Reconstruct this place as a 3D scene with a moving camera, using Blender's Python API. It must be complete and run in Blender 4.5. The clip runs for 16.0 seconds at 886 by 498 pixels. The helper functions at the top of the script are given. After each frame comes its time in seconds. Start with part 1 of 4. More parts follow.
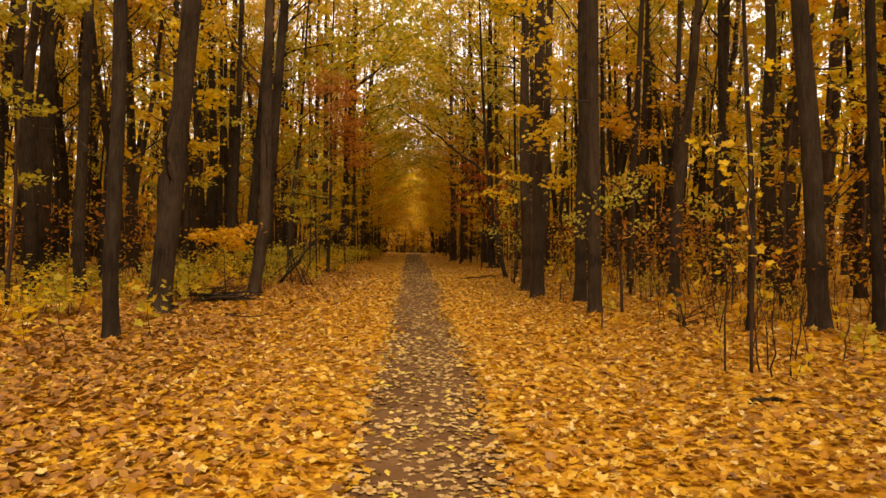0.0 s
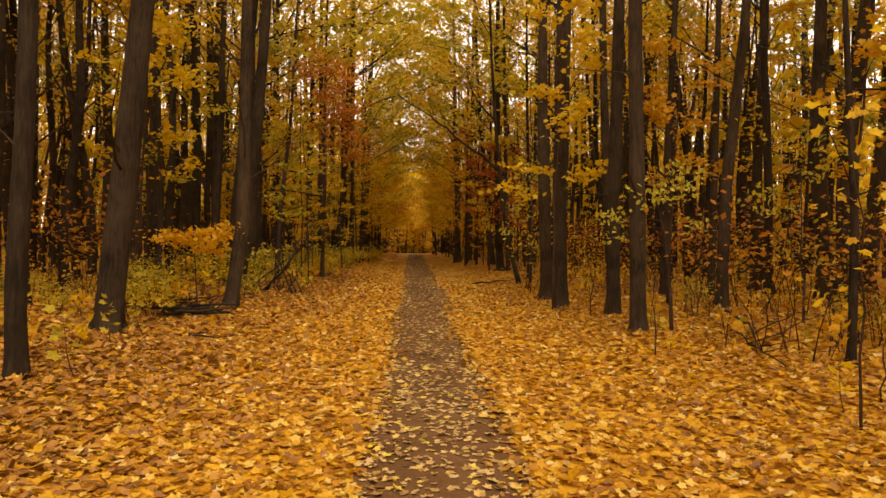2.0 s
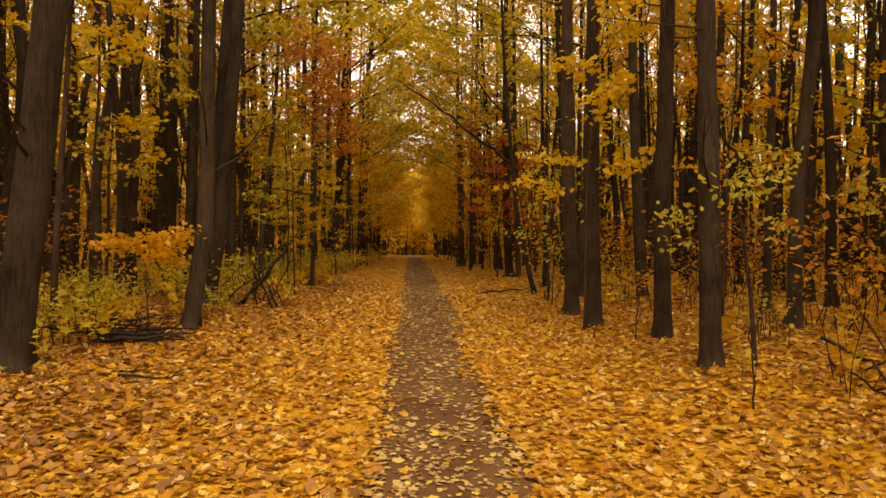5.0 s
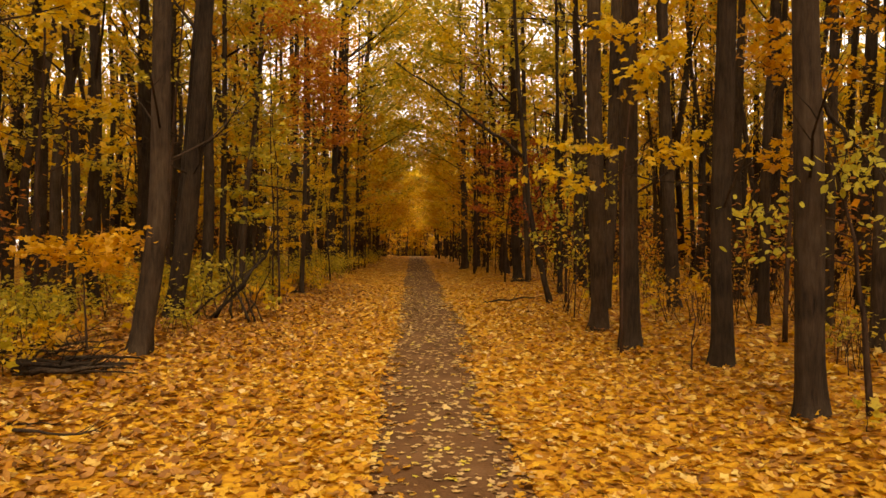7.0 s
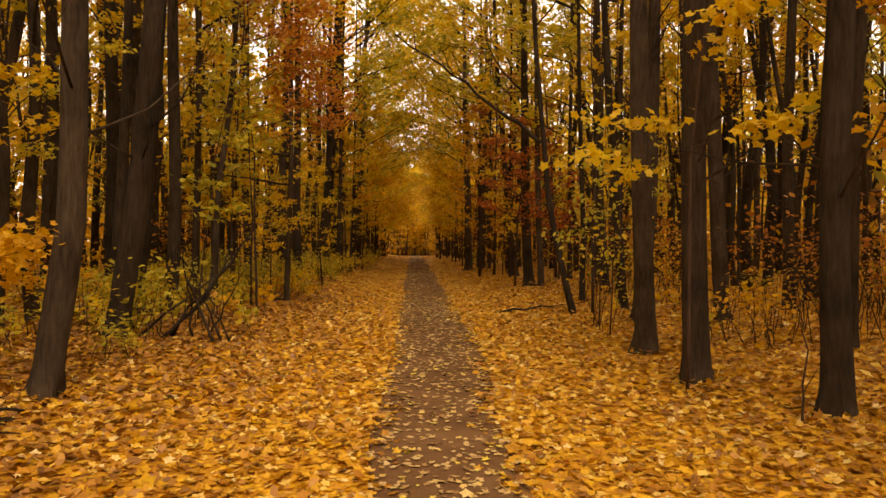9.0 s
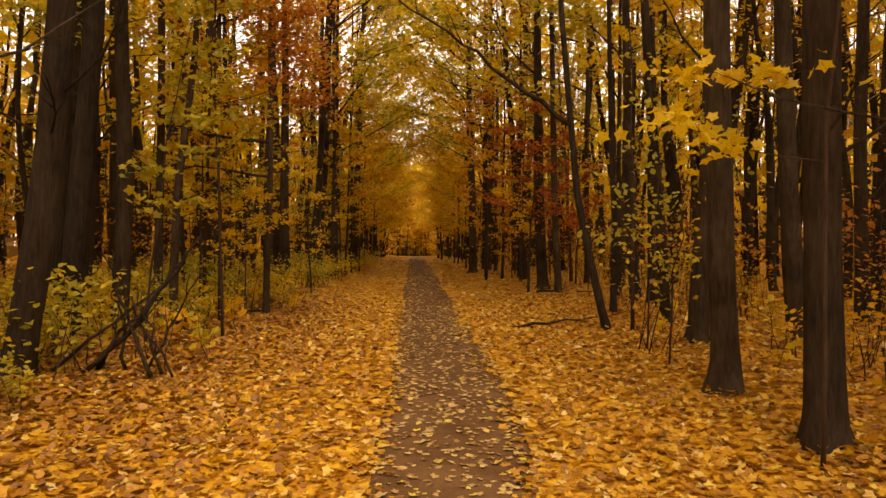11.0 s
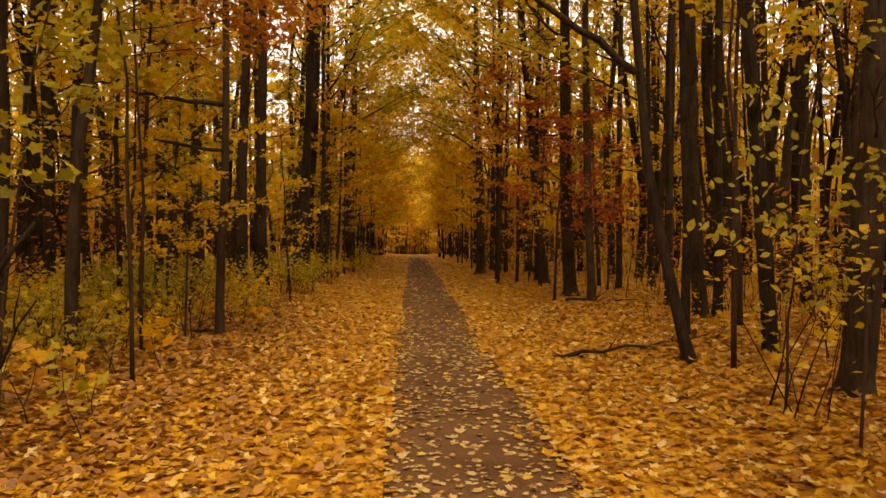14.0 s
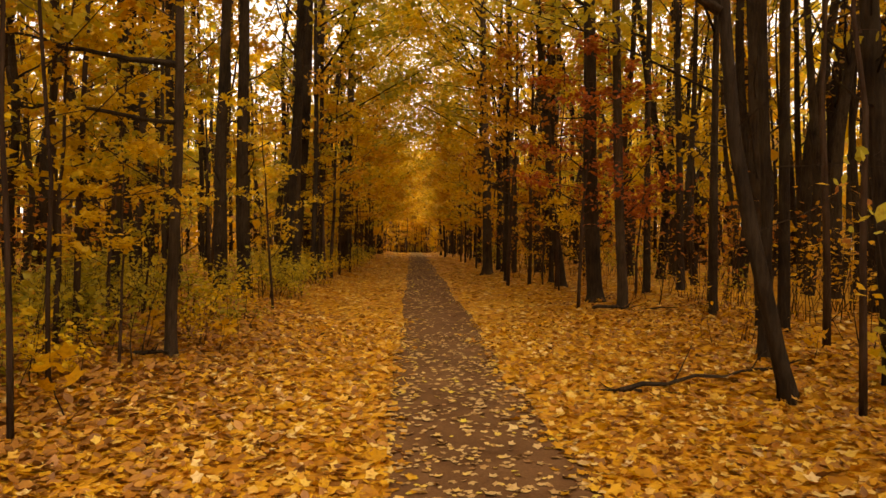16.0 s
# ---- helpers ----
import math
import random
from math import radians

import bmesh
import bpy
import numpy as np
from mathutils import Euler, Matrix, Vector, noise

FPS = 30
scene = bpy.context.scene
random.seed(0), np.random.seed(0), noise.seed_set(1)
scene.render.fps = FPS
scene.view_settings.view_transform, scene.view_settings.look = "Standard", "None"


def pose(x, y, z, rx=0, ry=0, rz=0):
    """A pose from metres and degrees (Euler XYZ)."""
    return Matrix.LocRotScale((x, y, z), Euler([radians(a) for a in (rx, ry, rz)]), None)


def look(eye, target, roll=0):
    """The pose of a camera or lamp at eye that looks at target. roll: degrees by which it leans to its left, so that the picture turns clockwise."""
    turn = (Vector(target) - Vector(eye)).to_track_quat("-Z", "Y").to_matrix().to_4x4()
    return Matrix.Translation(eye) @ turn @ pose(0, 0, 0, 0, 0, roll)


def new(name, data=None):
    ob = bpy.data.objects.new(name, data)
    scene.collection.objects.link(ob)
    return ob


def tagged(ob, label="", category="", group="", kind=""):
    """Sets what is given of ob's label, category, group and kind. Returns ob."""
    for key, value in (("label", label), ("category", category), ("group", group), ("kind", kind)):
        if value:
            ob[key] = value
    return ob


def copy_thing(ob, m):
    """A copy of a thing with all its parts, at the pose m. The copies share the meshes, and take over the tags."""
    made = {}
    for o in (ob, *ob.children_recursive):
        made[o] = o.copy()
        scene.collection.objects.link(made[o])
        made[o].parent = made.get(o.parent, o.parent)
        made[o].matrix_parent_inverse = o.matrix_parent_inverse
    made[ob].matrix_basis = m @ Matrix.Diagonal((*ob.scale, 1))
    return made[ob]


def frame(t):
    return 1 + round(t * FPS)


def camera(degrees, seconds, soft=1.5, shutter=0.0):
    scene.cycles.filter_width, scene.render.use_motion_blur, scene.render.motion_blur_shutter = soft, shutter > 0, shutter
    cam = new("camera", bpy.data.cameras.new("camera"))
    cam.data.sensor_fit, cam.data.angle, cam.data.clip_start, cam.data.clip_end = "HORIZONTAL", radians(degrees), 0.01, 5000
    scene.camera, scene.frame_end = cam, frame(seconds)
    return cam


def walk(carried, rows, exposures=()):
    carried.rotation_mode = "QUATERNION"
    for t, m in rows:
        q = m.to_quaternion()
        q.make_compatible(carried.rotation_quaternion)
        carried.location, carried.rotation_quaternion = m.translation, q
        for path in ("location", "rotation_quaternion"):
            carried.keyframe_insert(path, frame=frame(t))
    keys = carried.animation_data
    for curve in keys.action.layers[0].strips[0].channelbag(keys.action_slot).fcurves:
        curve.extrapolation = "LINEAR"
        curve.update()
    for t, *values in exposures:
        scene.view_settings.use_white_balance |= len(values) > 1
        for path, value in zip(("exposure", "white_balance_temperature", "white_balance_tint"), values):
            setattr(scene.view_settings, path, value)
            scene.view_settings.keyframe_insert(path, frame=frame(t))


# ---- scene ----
cam = camera(66.0, 16.0, soft=1.5)
TURN = -2.7
ROWS = [
    (0.0, 0.0, 0.0, 1.5, -0.005, 0.494, -0.66),
    (0.5, -0.037, 0.493, 1.518, 0.022, 0.494, -0.64),
    (1.0, -0.071, 1.006, 1.539, 0.049, 0.483, -0.62),
    (1.5, -0.104, 1.506, 1.56, 0.06, 0.466, -0.59),
    (2.0, -0.135, 1.96, 1.579, 0.066, 0.477, -0.57),
    (2.5, -0.165, 2.374, 1.605, 0.077, 0.477, -0.54),
    (3.0, -0.187, 2.748, 1.627, 0.082, 0.483, -0.49),
    (3.5, -0.205, 3.088, 1.647, 0.088, 0.51, -0.45),
    (4.0, -0.221, 3.413, 1.662, 0.082, 0.527, -0.43),
    (6.5, -0.312, 5.396, 1.758, 0.137, 0.571, -0.5),
    (7.0, -0.335, 5.872, 1.782, 0.148, 0.565, -0.47),
    (7.5, -0.362, 6.353, 1.801, 0.143, 0.549, -0.5),
    (8.0, -0.392, 6.845, 1.813, 0.126, 0.554, -0.51),
    (8.5, -0.419, 7.347, 1.829, 0.143, 0.527, -0.49),
    (9.0, -0.449, 7.856, 1.843, 0.143, 0.488, -0.52),
    (11.5, -0.594, 10.437, 1.93, 0.154, 0.445, -0.36),
    (12.0, -0.626, 10.933, 1.946, 0.132, 0.417, -0.4),
    (12.5, -0.659, 11.428, 1.962, 0.104, 0.357, -0.46),
    (13.0, -0.695, 11.927, 1.967, 0.077, 0.34, -0.47),
    (13.5, -0.723, 12.426, 1.96, 0.088, 0.313, -0.41),
    (14.0, -0.756, 12.929, 1.952, 0.077, 0.274, -0.49),
    (14.5, -0.79, 13.421, 1.95, 0.055, 0.22, -0.53),
    (15.0, -0.819, 13.903, 1.953, 0.066, 0.187, -0.55),
    (15.5, -0.85, 14.368, 1.96, 0.071, 0.159, -0.58),
    (16.0, -0.883, 14.819, 1.972, 0.06, 0.121, -0.63),
]
walk(cam, [(t, pose(0, 0, 0, 0, 0, TURN) @ pose(x, y, z, 90 + pitch, roll, yaw)) for t, x, y, z, yaw, pitch, roll in ROWS],
     [(0.0, 0.72, 8000, 12), (16.0, 0.92, 8200, 15)])

# ---- sky and light: an overcast autumn day ----
world = bpy.data.worlds.new("sky")
scene.world = world
world.use_nodes = True
wn = world.node_tree.nodes
wl = world.node_tree.links
sky = wn.new("ShaderNodeTexSky")
sky.sky_type = "NISHITA"
sky.sun_disc = False
sky.sun_elevation = radians(50)
sky.sun_rotation = radians(169)
sky.air_density, sky.dust_density, sky.ozone_density = 1.0, 4.0, 0.6
grey = wn.new("ShaderNodeMixRGB")
grey.inputs[0].default_value = 0.8
grey.inputs[2].default_value = (8.2, 7.9, 7.6, 1)
wl.new(sky.outputs[0], grey.inputs[1])
wl.new(grey.outputs[0], wn["Background"].inputs[0])
wn["Background"].inputs[1].default_value = 0.15

sun_data = bpy.data.lights.new("sun", "SUN")
sun_data.energy, sun_data.angle, sun_data.color = 1.5, radians(30), (1.0, 0.93, 0.82)
sun = new("sun", sun_data)
sun.matrix_world = look((0, 0, 60), (-3, 16, 40))

# ---- materials ----


def node_mat(name):
    mat = bpy.data.materials.new(name)
    mat.use_nodes = True
    nt = mat.node_tree
    return mat, nt.nodes, nt.links, nt.nodes["Principled BSDF"]


def ramp(nodes, stops):
    r = nodes.new("ShaderNodeValToRGB")
    els = r.color_ramp.elements
    while len(els) < len(stops):
        els.new(0.5)
    for e, (at, col) in zip(els, stops):
        e.position, e.color = at, (*col, 1)
    return r


def noise_node(nodes, links, scale, detail=4, stretch=(1, 1, 1), rough=0.6):
    co = nodes.new("ShaderNodeTexCoord")
    mp = nodes.new("ShaderNodeMapping")
    mp.inputs["Scale"].default_value = stretch
    links.new(co.outputs["Object"], mp.inputs[0])
    n = nodes.new("ShaderNodeTexNoise")
    n.inputs["Scale"].default_value, n.inputs["Detail"].default_value, n.inputs["Roughness"].default_value = scale, detail, rough
    links.new(mp.outputs[0], n.inputs["Vector"])
    return n


def bark_mat(name, dark, mid, moss):
    mat, N, L, b = node_mat(name)
    furrow = noise_node(N, L, 10.0, 7, (3.2, 3.2, 0.45), 0.7)
    blotch = noise_node(N, L, 1.6, 3)
    col = ramp(N, [(0.36, dark), (0.52, mid), (0.68, moss)])
    mixed = N.new("ShaderNodeMath")
    mixed.operation = "MULTIPLY_ADD"
    mixed.inputs[1].default_value, mixed.inputs[2].default_value = 0.55, 0.0
    L.new(furrow.outputs["Fac"], mixed.inputs[0])
    add = N.new("ShaderNodeMath")
    add.operation = "MULTIPLY_ADD"
    add.inputs[1].default_value = 0.5
    L.new(blotch.outputs["Fac"], add.inputs[0])
    L.new(mixed.outputs[0], add.inputs[2])
    L.new(add.outputs[0], col.inputs[0])
    info = N.new("ShaderNodeObjectInfo")
    vary = N.new("ShaderNodeHueSaturation")
    span = N.new("ShaderNodeMapRange")
    span.inputs["To Min"].default_value, span.inputs["To Max"].default_value = 0.75, 1.25
    L.new(info.outputs["Random"], span.inputs["Value"])
    L.new(span.outputs[0], vary.inputs["Value"])
    L.new(col.outputs[0], vary.inputs["Color"])
    L.new(vary.outputs[0], b.inputs["Base Color"])
    b.inputs["Roughness"].default_value = 0.9
    b.inputs["Specular IOR Level"].default_value = 0.12
    bump = N.new("ShaderNodeBump")
    bump.inputs["Strength"].default_value, bump.inputs["Distance"].default_value = 1.0, 0.03
    L.new(furrow.outputs["Fac"], bump.inputs["Height"])
    L.new(bump.outputs[0], b.inputs["Normal"])
    return mat


def leaf_mat(name, stops, through_share=0.55, by_object=0.35):
    """Leaves: each one takes its own colour from the ramp, shifted a little from plant to plant."""
    mat, N, L, b = node_mat(name)
    geo = N.new("ShaderNodeNewGeometry")
    info = N.new("ShaderNodeObjectInfo")
    mixv = N.new("ShaderNodeMix")
    mixv.inputs[0].default_value = by_object
    L.new(geo.outputs["Random Per Island"], mixv.inputs[2])
    L.new(info.outputs["Random"], mixv.inputs[3])
    col = ramp(N, stops)
    L.new(mixv.outputs[0], col.inputs[0])
    vein = noise_node(N, L, 38.0, 3)
    spot = ramp(N, [(0.32, (0.62, 0.5, 0.4)), (0.5, (1, 1, 1))])
    L.new(vein.outputs["Fac"], spot.inputs[0])
    mul = N.new("ShaderNodeMixRGB")
    mul.blend_type = "MULTIPLY"
    mul.inputs[0].default_value = 0.7
    L.new(col.outputs[0], mul.inputs[1])
    L.new(spot.outputs[0], mul.inputs[2])
    L.new(mul.outputs[0], b.inputs["Base Color"])
    b.inputs["Roughness"].default_value = 0.55
    b.inputs["Specular IOR Level"].default_value = 0.35
    tr = N.new("ShaderNodeBsdfTranslucent")
    L.new(mul.outputs[0], tr.inputs["Color"])
    mx = N.new("ShaderNodeMixShader")
    mx.inputs[0].default_value = through_share
    L.new(b.outputs[0], mx.inputs[1])
    L.new(tr.outputs[0], mx.inputs[2])
    L.new(mx.outputs[0], N["Material Output"].inputs["Surface"])
    return mat


BARK = bark_mat("bark_grey_brown", (0.0095, 0.0057, 0.0032), (0.044, 0.0275, 0.0155), (0.08, 0.055, 0.033))
BARK_DARK = bark_mat("bark_dark", (0.007, 0.004, 0.0024), (0.033, 0.0205, 0.0115), (0.062, 0.044, 0.026))
TWIG = bark_mat("twig_bark", (0.022, 0.011, 0.006), (0.06, 0.033, 0.019), (0.095, 0.06, 0.036))
YELLOW = leaf_mat("yellow_leaves", [(0.0, (0.53, 0.3, 0.016)), (0.35, (0.72, 0.46, 0.02)), (0.7, (0.82, 0.58, 0.04)), (1.0, (0.52, 0.43, 0.05))])
GOLD = leaf_mat("golden_leaves", [(0.0, (0.48, 0.21, 0.014)), (0.4, (0.65, 0.34, 0.016)), (0.8, (0.75, 0.44, 0.025)), (1.0, (0.78, 0.52, 0.05))])
OLIVE = leaf_mat("olive_yellow_leaves", [(0.0, (0.24, 0.22, 0.025)), (0.4, (0.44, 0.36, 0.03)), (0.75, (0.64, 0.49, 0.04)), (1.0, (0.74, 0.55, 0.06))])
RUSSET = leaf_mat("russet_leaves", [(0.0, (0.32, 0.1, 0.015)), (0.5, (0.46, 0.17, 0.018)), (1.0, (0.6, 0.28, 0.02))])
REDDISH = leaf_mat("red_orange_leaves", [(0.0, (0.28, 0.06, 0.014)), (0.5, (0.46, 0.12, 0.018)), (1.0, (0.62, 0.24, 0.02))])
UNDERWOOD = leaf_mat("brown_underwood", [(0.0, (0.18, 0.085, 0.025)), (0.5, (0.36, 0.2, 0.04)), (0.85, (0.5, 0.32, 0.05)), (1.0, (0.62, 0.44, 0.06))])
BROWN = leaf_mat("brown_fallen_leaves", [(0.0, (0.16, 0.065, 0.014)), (0.5, (0.3, 0.125, 0.022)), (1.0, (0.44, 0.21, 0.035))], 0.1, 0.0)
LIME = leaf_mat("lime_leaves", [(0.0, (0.35, 0.33, 0.03)), (0.5, (0.5, 0.45, 0.05)), (1.0, (0.66, 0.52, 0.06))])
LITTER = leaf_mat("fallen_leaves", [(0.0, (0.24, 0.095, 0.015)), (0.15, (0.44, 0.18, 0.015)), (0.45, (0.6, 0.3, 0.02)), (0.7, (0.69, 0.395, 0.028)), (0.82, (0.7, 0.44, 0.11)), (0.92, (0.76, 0.53, 0.1)), (1.0, (0.76, 0.56, 0.26))], 0.3, 0.0)
PALE = leaf_mat("pale_fallen_leaves", [(0.0, (0.26, 0.13, 0.04)), (0.3, (0.42, 0.25, 0.09)), (0.65, (0.56, 0.38, 0.16)), (0.86, (0.64, 0.42, 0.12)), (1.0, (0.66, 0.52, 0.05))], 0.1, 0.0)


def litter_ground():
    """The forest floor under the single leaves: packed older leaves."""
    mat, N, L, b = node_mat("leaf_covered_soil")
    co = N.new("ShaderNodeTexCoord")
    vor = N.new("ShaderNodeTexVoronoi")
    vor.inputs["Scale"].default_value = 13.0
    warp = noise_node(N, L, 6.0, 3)
    add = N.new("ShaderNodeMixRGB")
    add.blend_type = "ADD"
    add.inputs[0].default_value = 0.12
    L.new(co.outputs["Object"], add.inputs[1])
    L.new(warp.outputs["Color"], add.inputs[2])
    L.new(add.outputs[0], vor.inputs["Vector"])
    sep = N.new("ShaderNodeSeparateColor")
    L.new(vor.outputs["Color"], sep.inputs[0])
    col = ramp(N, [(0.0, (0.24, 0.1, 0.013)), (0.3, (0.42, 0.19, 0.017)), (0.65, (0.56, 0.28, 0.021)), (1.0, (0.66, 0.37, 0.03))])
    L.new(sep.outputs[0], col.inputs[0])
    patch = noise_node(N, L, 0.45, 4)
    tone = ramp(N, [(0.35, (0.8, 0.72, 0.66)), (0.6, (1, 1, 1))])
    L.new(patch.outputs["Fac"], tone.inputs[0])
    mul = N.new("ShaderNodeMixRGB")
    mul.blend_type = "MULTIPLY"
    mul.inputs[0].default_value = 1.0
    L.new(col.outputs[0], mul.inputs[1])
    L.new(tone.outputs[0], mul.inputs[2])
    L.new(mul.outputs[0], b.inputs["Base Color"])
    b.inputs["Roughness"].default_value = 0.85
    b.inputs["Specular IOR Level"].default_value = 0.15
    bump = N.new("ShaderNodeBump")
    bump.inputs["Strength"].default_value, bump.inputs["Distance"].default_value = 0.8, 0.03
    L.new(vor.outputs["Distance"], bump.inputs["Height"])
    L.new(bump.outputs[0], b.inputs["Normal"])
    return mat


def soil():
    mat, N, L, b = node_mat("trodden_soil")
    fine = noise_node(N, L, 60.0, 6)
    wide = noise_node(N, L, 2.2, 4)
    add = N.new("ShaderNodeMath")
    add.operation = "MULTIPLY_ADD"
    add.inputs[1].default_value = 0.45
    half = N.new("ShaderNodeMath")
    half.operation = "MULTIPLY"
    half.inputs[1].default_value = 0.55
    L.new(wide.outputs["Fac"], half.inputs[0])
    L.new(fine.outputs["Fac"], add.inputs[0])
    L.new(half.outputs[0], add.inputs[2])
    col = ramp(N, [(0.3, (0.06, 0.027, 0.01)), (0.5, (0.125, 0.06, 0.024)), (0.7, (0.19, 0.1, 0.043))])
    L.new(add.outputs[0], col.inputs[0])
    L.new(col.outputs[0], b.inputs["Base Color"])
    b.inputs["Roughness"].default_value = 0.9
    b.inputs["Specular IOR Level"].default_value = 0.1
    bump = N.new("ShaderNodeBump")
    bump.inputs["Strength"].default_value, bump.inputs["Distance"].default_value = 0.5, 0.012
    L.new(fine.outputs["Fac"], bump.inputs["Height"])
    L.new(bump.outputs[0], b.inputs["Normal"])
    return mat


FLOOR = litter_ground()
SOIL = soil()

# ---- shape helpers ----
rng = np.random.default_rng(7)


def smooth(a, b, x):
    u = np.clip((x - a) / (b - a), 0, 1)
    return u * u * (3 - 2 * u)


def height(x, y):
    """The ground: it climbs gently along the path, and both verges lie a little higher than the path."""
    x, y = np.asarray(x, float), np.asarray(y, float)
    z = 0.036 * np.clip(y, -30, 20) + 0.02 * np.clip(y - 20, 0, 40) + 0.006 * np.clip(y - 60, 0, 30)
    z = z + 0.16 * smooth(1.6, 3.4, abs(x))
    away = smooth(0.9, 2.6, abs(x - 0.15))
    return z + away * (0.03 * np.sin(1.7 * x + 0.9 * y) + 0.025 * np.sin(2.9 * y - 1.3 * x + 1.0) + 0.02 * np.sin(4.3 * x + 3.1 * y))


def ground_at(x, y):
    return float(height(x, y))


def part(name, me, material, parent, label=""):
    ob = new(name, me)
    if not me.materials:
        me.materials.append(material)
    ob.parent = parent
    if label:
        ob["label"] = label
    return ob


def thing(name, x, y, label, category, group="", z=None):
    e = new(name)
    e.empty_display_size = 0.2
    e.matrix_basis = pose(x, y, ground_at(x, y) if z is None else z)
    return tagged(e, label, category, group)


class Shape:
    """Collects tubes into one mesh."""

    def __init__(self):
        self.v, self.f = [], []

    def tube(self, pts, radii, sides=8, wobble=0.0, flare=0.0):
        pts = [Vector(p) for p in pts]
        start = len(self.v)
        k = len(pts)
        side = None
        lobes = random.random() * 6.28
        for i, p in enumerate(pts):
            way = (pts[min(i + 1, k - 1)] - pts[max(i - 1, 0)]).normalized()
            if side is None:
                side = way.orthogonal().normalized()
            side = (side - way * side.dot(way)).normalized()
            up = way.cross(side)
            for j in range(sides):
                a = 2 * math.pi * j / sides
                r = radii[i]
                if wobble:
                    r *= 1 + wobble * noise.noise(Vector((math.cos(a) * 1.2, math.sin(a) * 1.2, i * 0.45 + lobes)))
                if flare:
                    low = math.exp(-max(0.0, p.z) / 0.13)
                    r *= 1 + flare * low * (0.75 + 0.55 * math.sin(3 * a + lobes) + 0.35 * math.sin(5 * a + 2 * lobes))
                self.v.append(p + side * (r * math.cos(a)) + up * (r * math.sin(a)))
        for i in range(k - 1):
            for j in range(sides):
                a, b = start + i * sides + j, start + i * sides + (j + 1) % sides
                self.f.append((a, b, b + sides, a + sides))
        self.f.append(tuple(range(start + sides - 1, start - 1, -1)))
        self.f.append(tuple(range(start + (k - 1) * sides, start + k * sides)))
        return self

    def mesh(self, name):
        me = bpy.data.meshes.new(name)
        me.from_pydata([tuple(v) for v in self.v], [], self.f)
        me.polygons.foreach_set("use_smooth", [True] * len(self.f))
        me.update()
        return me


def lobed():
    """A maple leaf's outline: five pointed lobes and a short stem end."""
    pts = []
    for deg, r in ((270, 0.2), (318, 0.52), (348, 0.38), (22, 0.62), (54, 0.42), (90, 0.68), (126, 0.42), (158, 0.62), (192, 0.38), (222, 0.52)):
        pts.append((r * math.cos(radians(deg)), r * math.sin(radians(deg)) - 0.1, 0))
    return np.array(pts)


MAPLE = lobed()
OVAL = np.array([(0, -0.5, 0), (0.27, -0.2, 0.03), (0.3, 0.15, 0.03), (0, 0.55, 0), (-0.3, 0.15, 0.03), (-0.27, -0.2, 0.03)])
SLIP = np.array([(0, -0.55, 0), (0.4, 0.0, 0.06), (0, 0.55, 0), (-0.4, 0.0, 0.06)])


def leaf_mesh(name, spots, sizes, tilt=0.6, outline=MAPLE, curl=0.25, lie=None):
    """One mesh of single leaves, one face each: at these spots, of these sizes, tilted from level by about tilt radians."""
    n, k = len(spots), len(outline)
    if n == 0:
        spots, sizes, n = np.zeros((1, 3)), np.array([0.01]), 1
    turn = rng.uniform(0, 2 * math.pi, n)
    tx, ty = rng.normal(0, tilt, n), rng.normal(0, tilt, n)
    base = np.repeat(outline[None], n, 0) * np.asarray(sizes)[:, None, None]
    bend = rng.uniform(-curl, curl * 1.6, n)[:, None]
    base[:, :, 2] += bend * (base[:, :, 0] ** 2 + 0.6 * base[:, :, 1] ** 2) / np.asarray(sizes)[:, None] * 2.0
    base[:, :, 0] *= rng.uniform(0.75, 1.05, n)[:, None]
    c, s = np.cos(turn)[:, None], np.sin(turn)[:, None]
    x, y, z = base[:, :, 0] * c - base[:, :, 1] * s, base[:, :, 0] * s + base[:, :, 1] * c, base[:, :, 2]
    c, s = np.cos(tx)[:, None], np.sin(tx)[:, None]
    y, z = y * c - z * s, y * s + z * c
    c, s = np.cos(ty)[:, None], np.sin(ty)[:, None]
    x, z = x * c + z * s, -x * s + z * c
    v = np.stack([x, y, z], 2) + np.asarray(spots)[:, None, :]
    me = bpy.data.meshes.new(name)
    me.vertices.add(n * k)
    me.vertices.foreach_set("co", v.astype(np.float32).ravel())
    me.loops.add(n * k)
    me.loops.foreach_set("vertex_index", np.arange(n * k, dtype=np.int32))
    me.polygons.add(n)
    me.polygons.foreach_set("loop_start", np.arange(0, n * k, k, dtype=np.int32))
    me.update(calc_edges=True)
    return me


# ---- ground and path ----
def spaced(lo, hi, step, far):
    """Fine steps between lo and hi, growing ones out to far on both sides."""
    mid = list(np.arange(lo, hi + 1e-6, step))
    up, d = [], step
    while (up[-1] if up else hi) < far:
        d *= 1.35
        up.append((up[-1] if up else hi) + d)
    down, d = [], step
    while (down[-1] if down else lo) > -far:
        d *= 1.35
        down.append((down[-1] if down else lo) - d)
    return np.array(down[::-1] + mid + up)


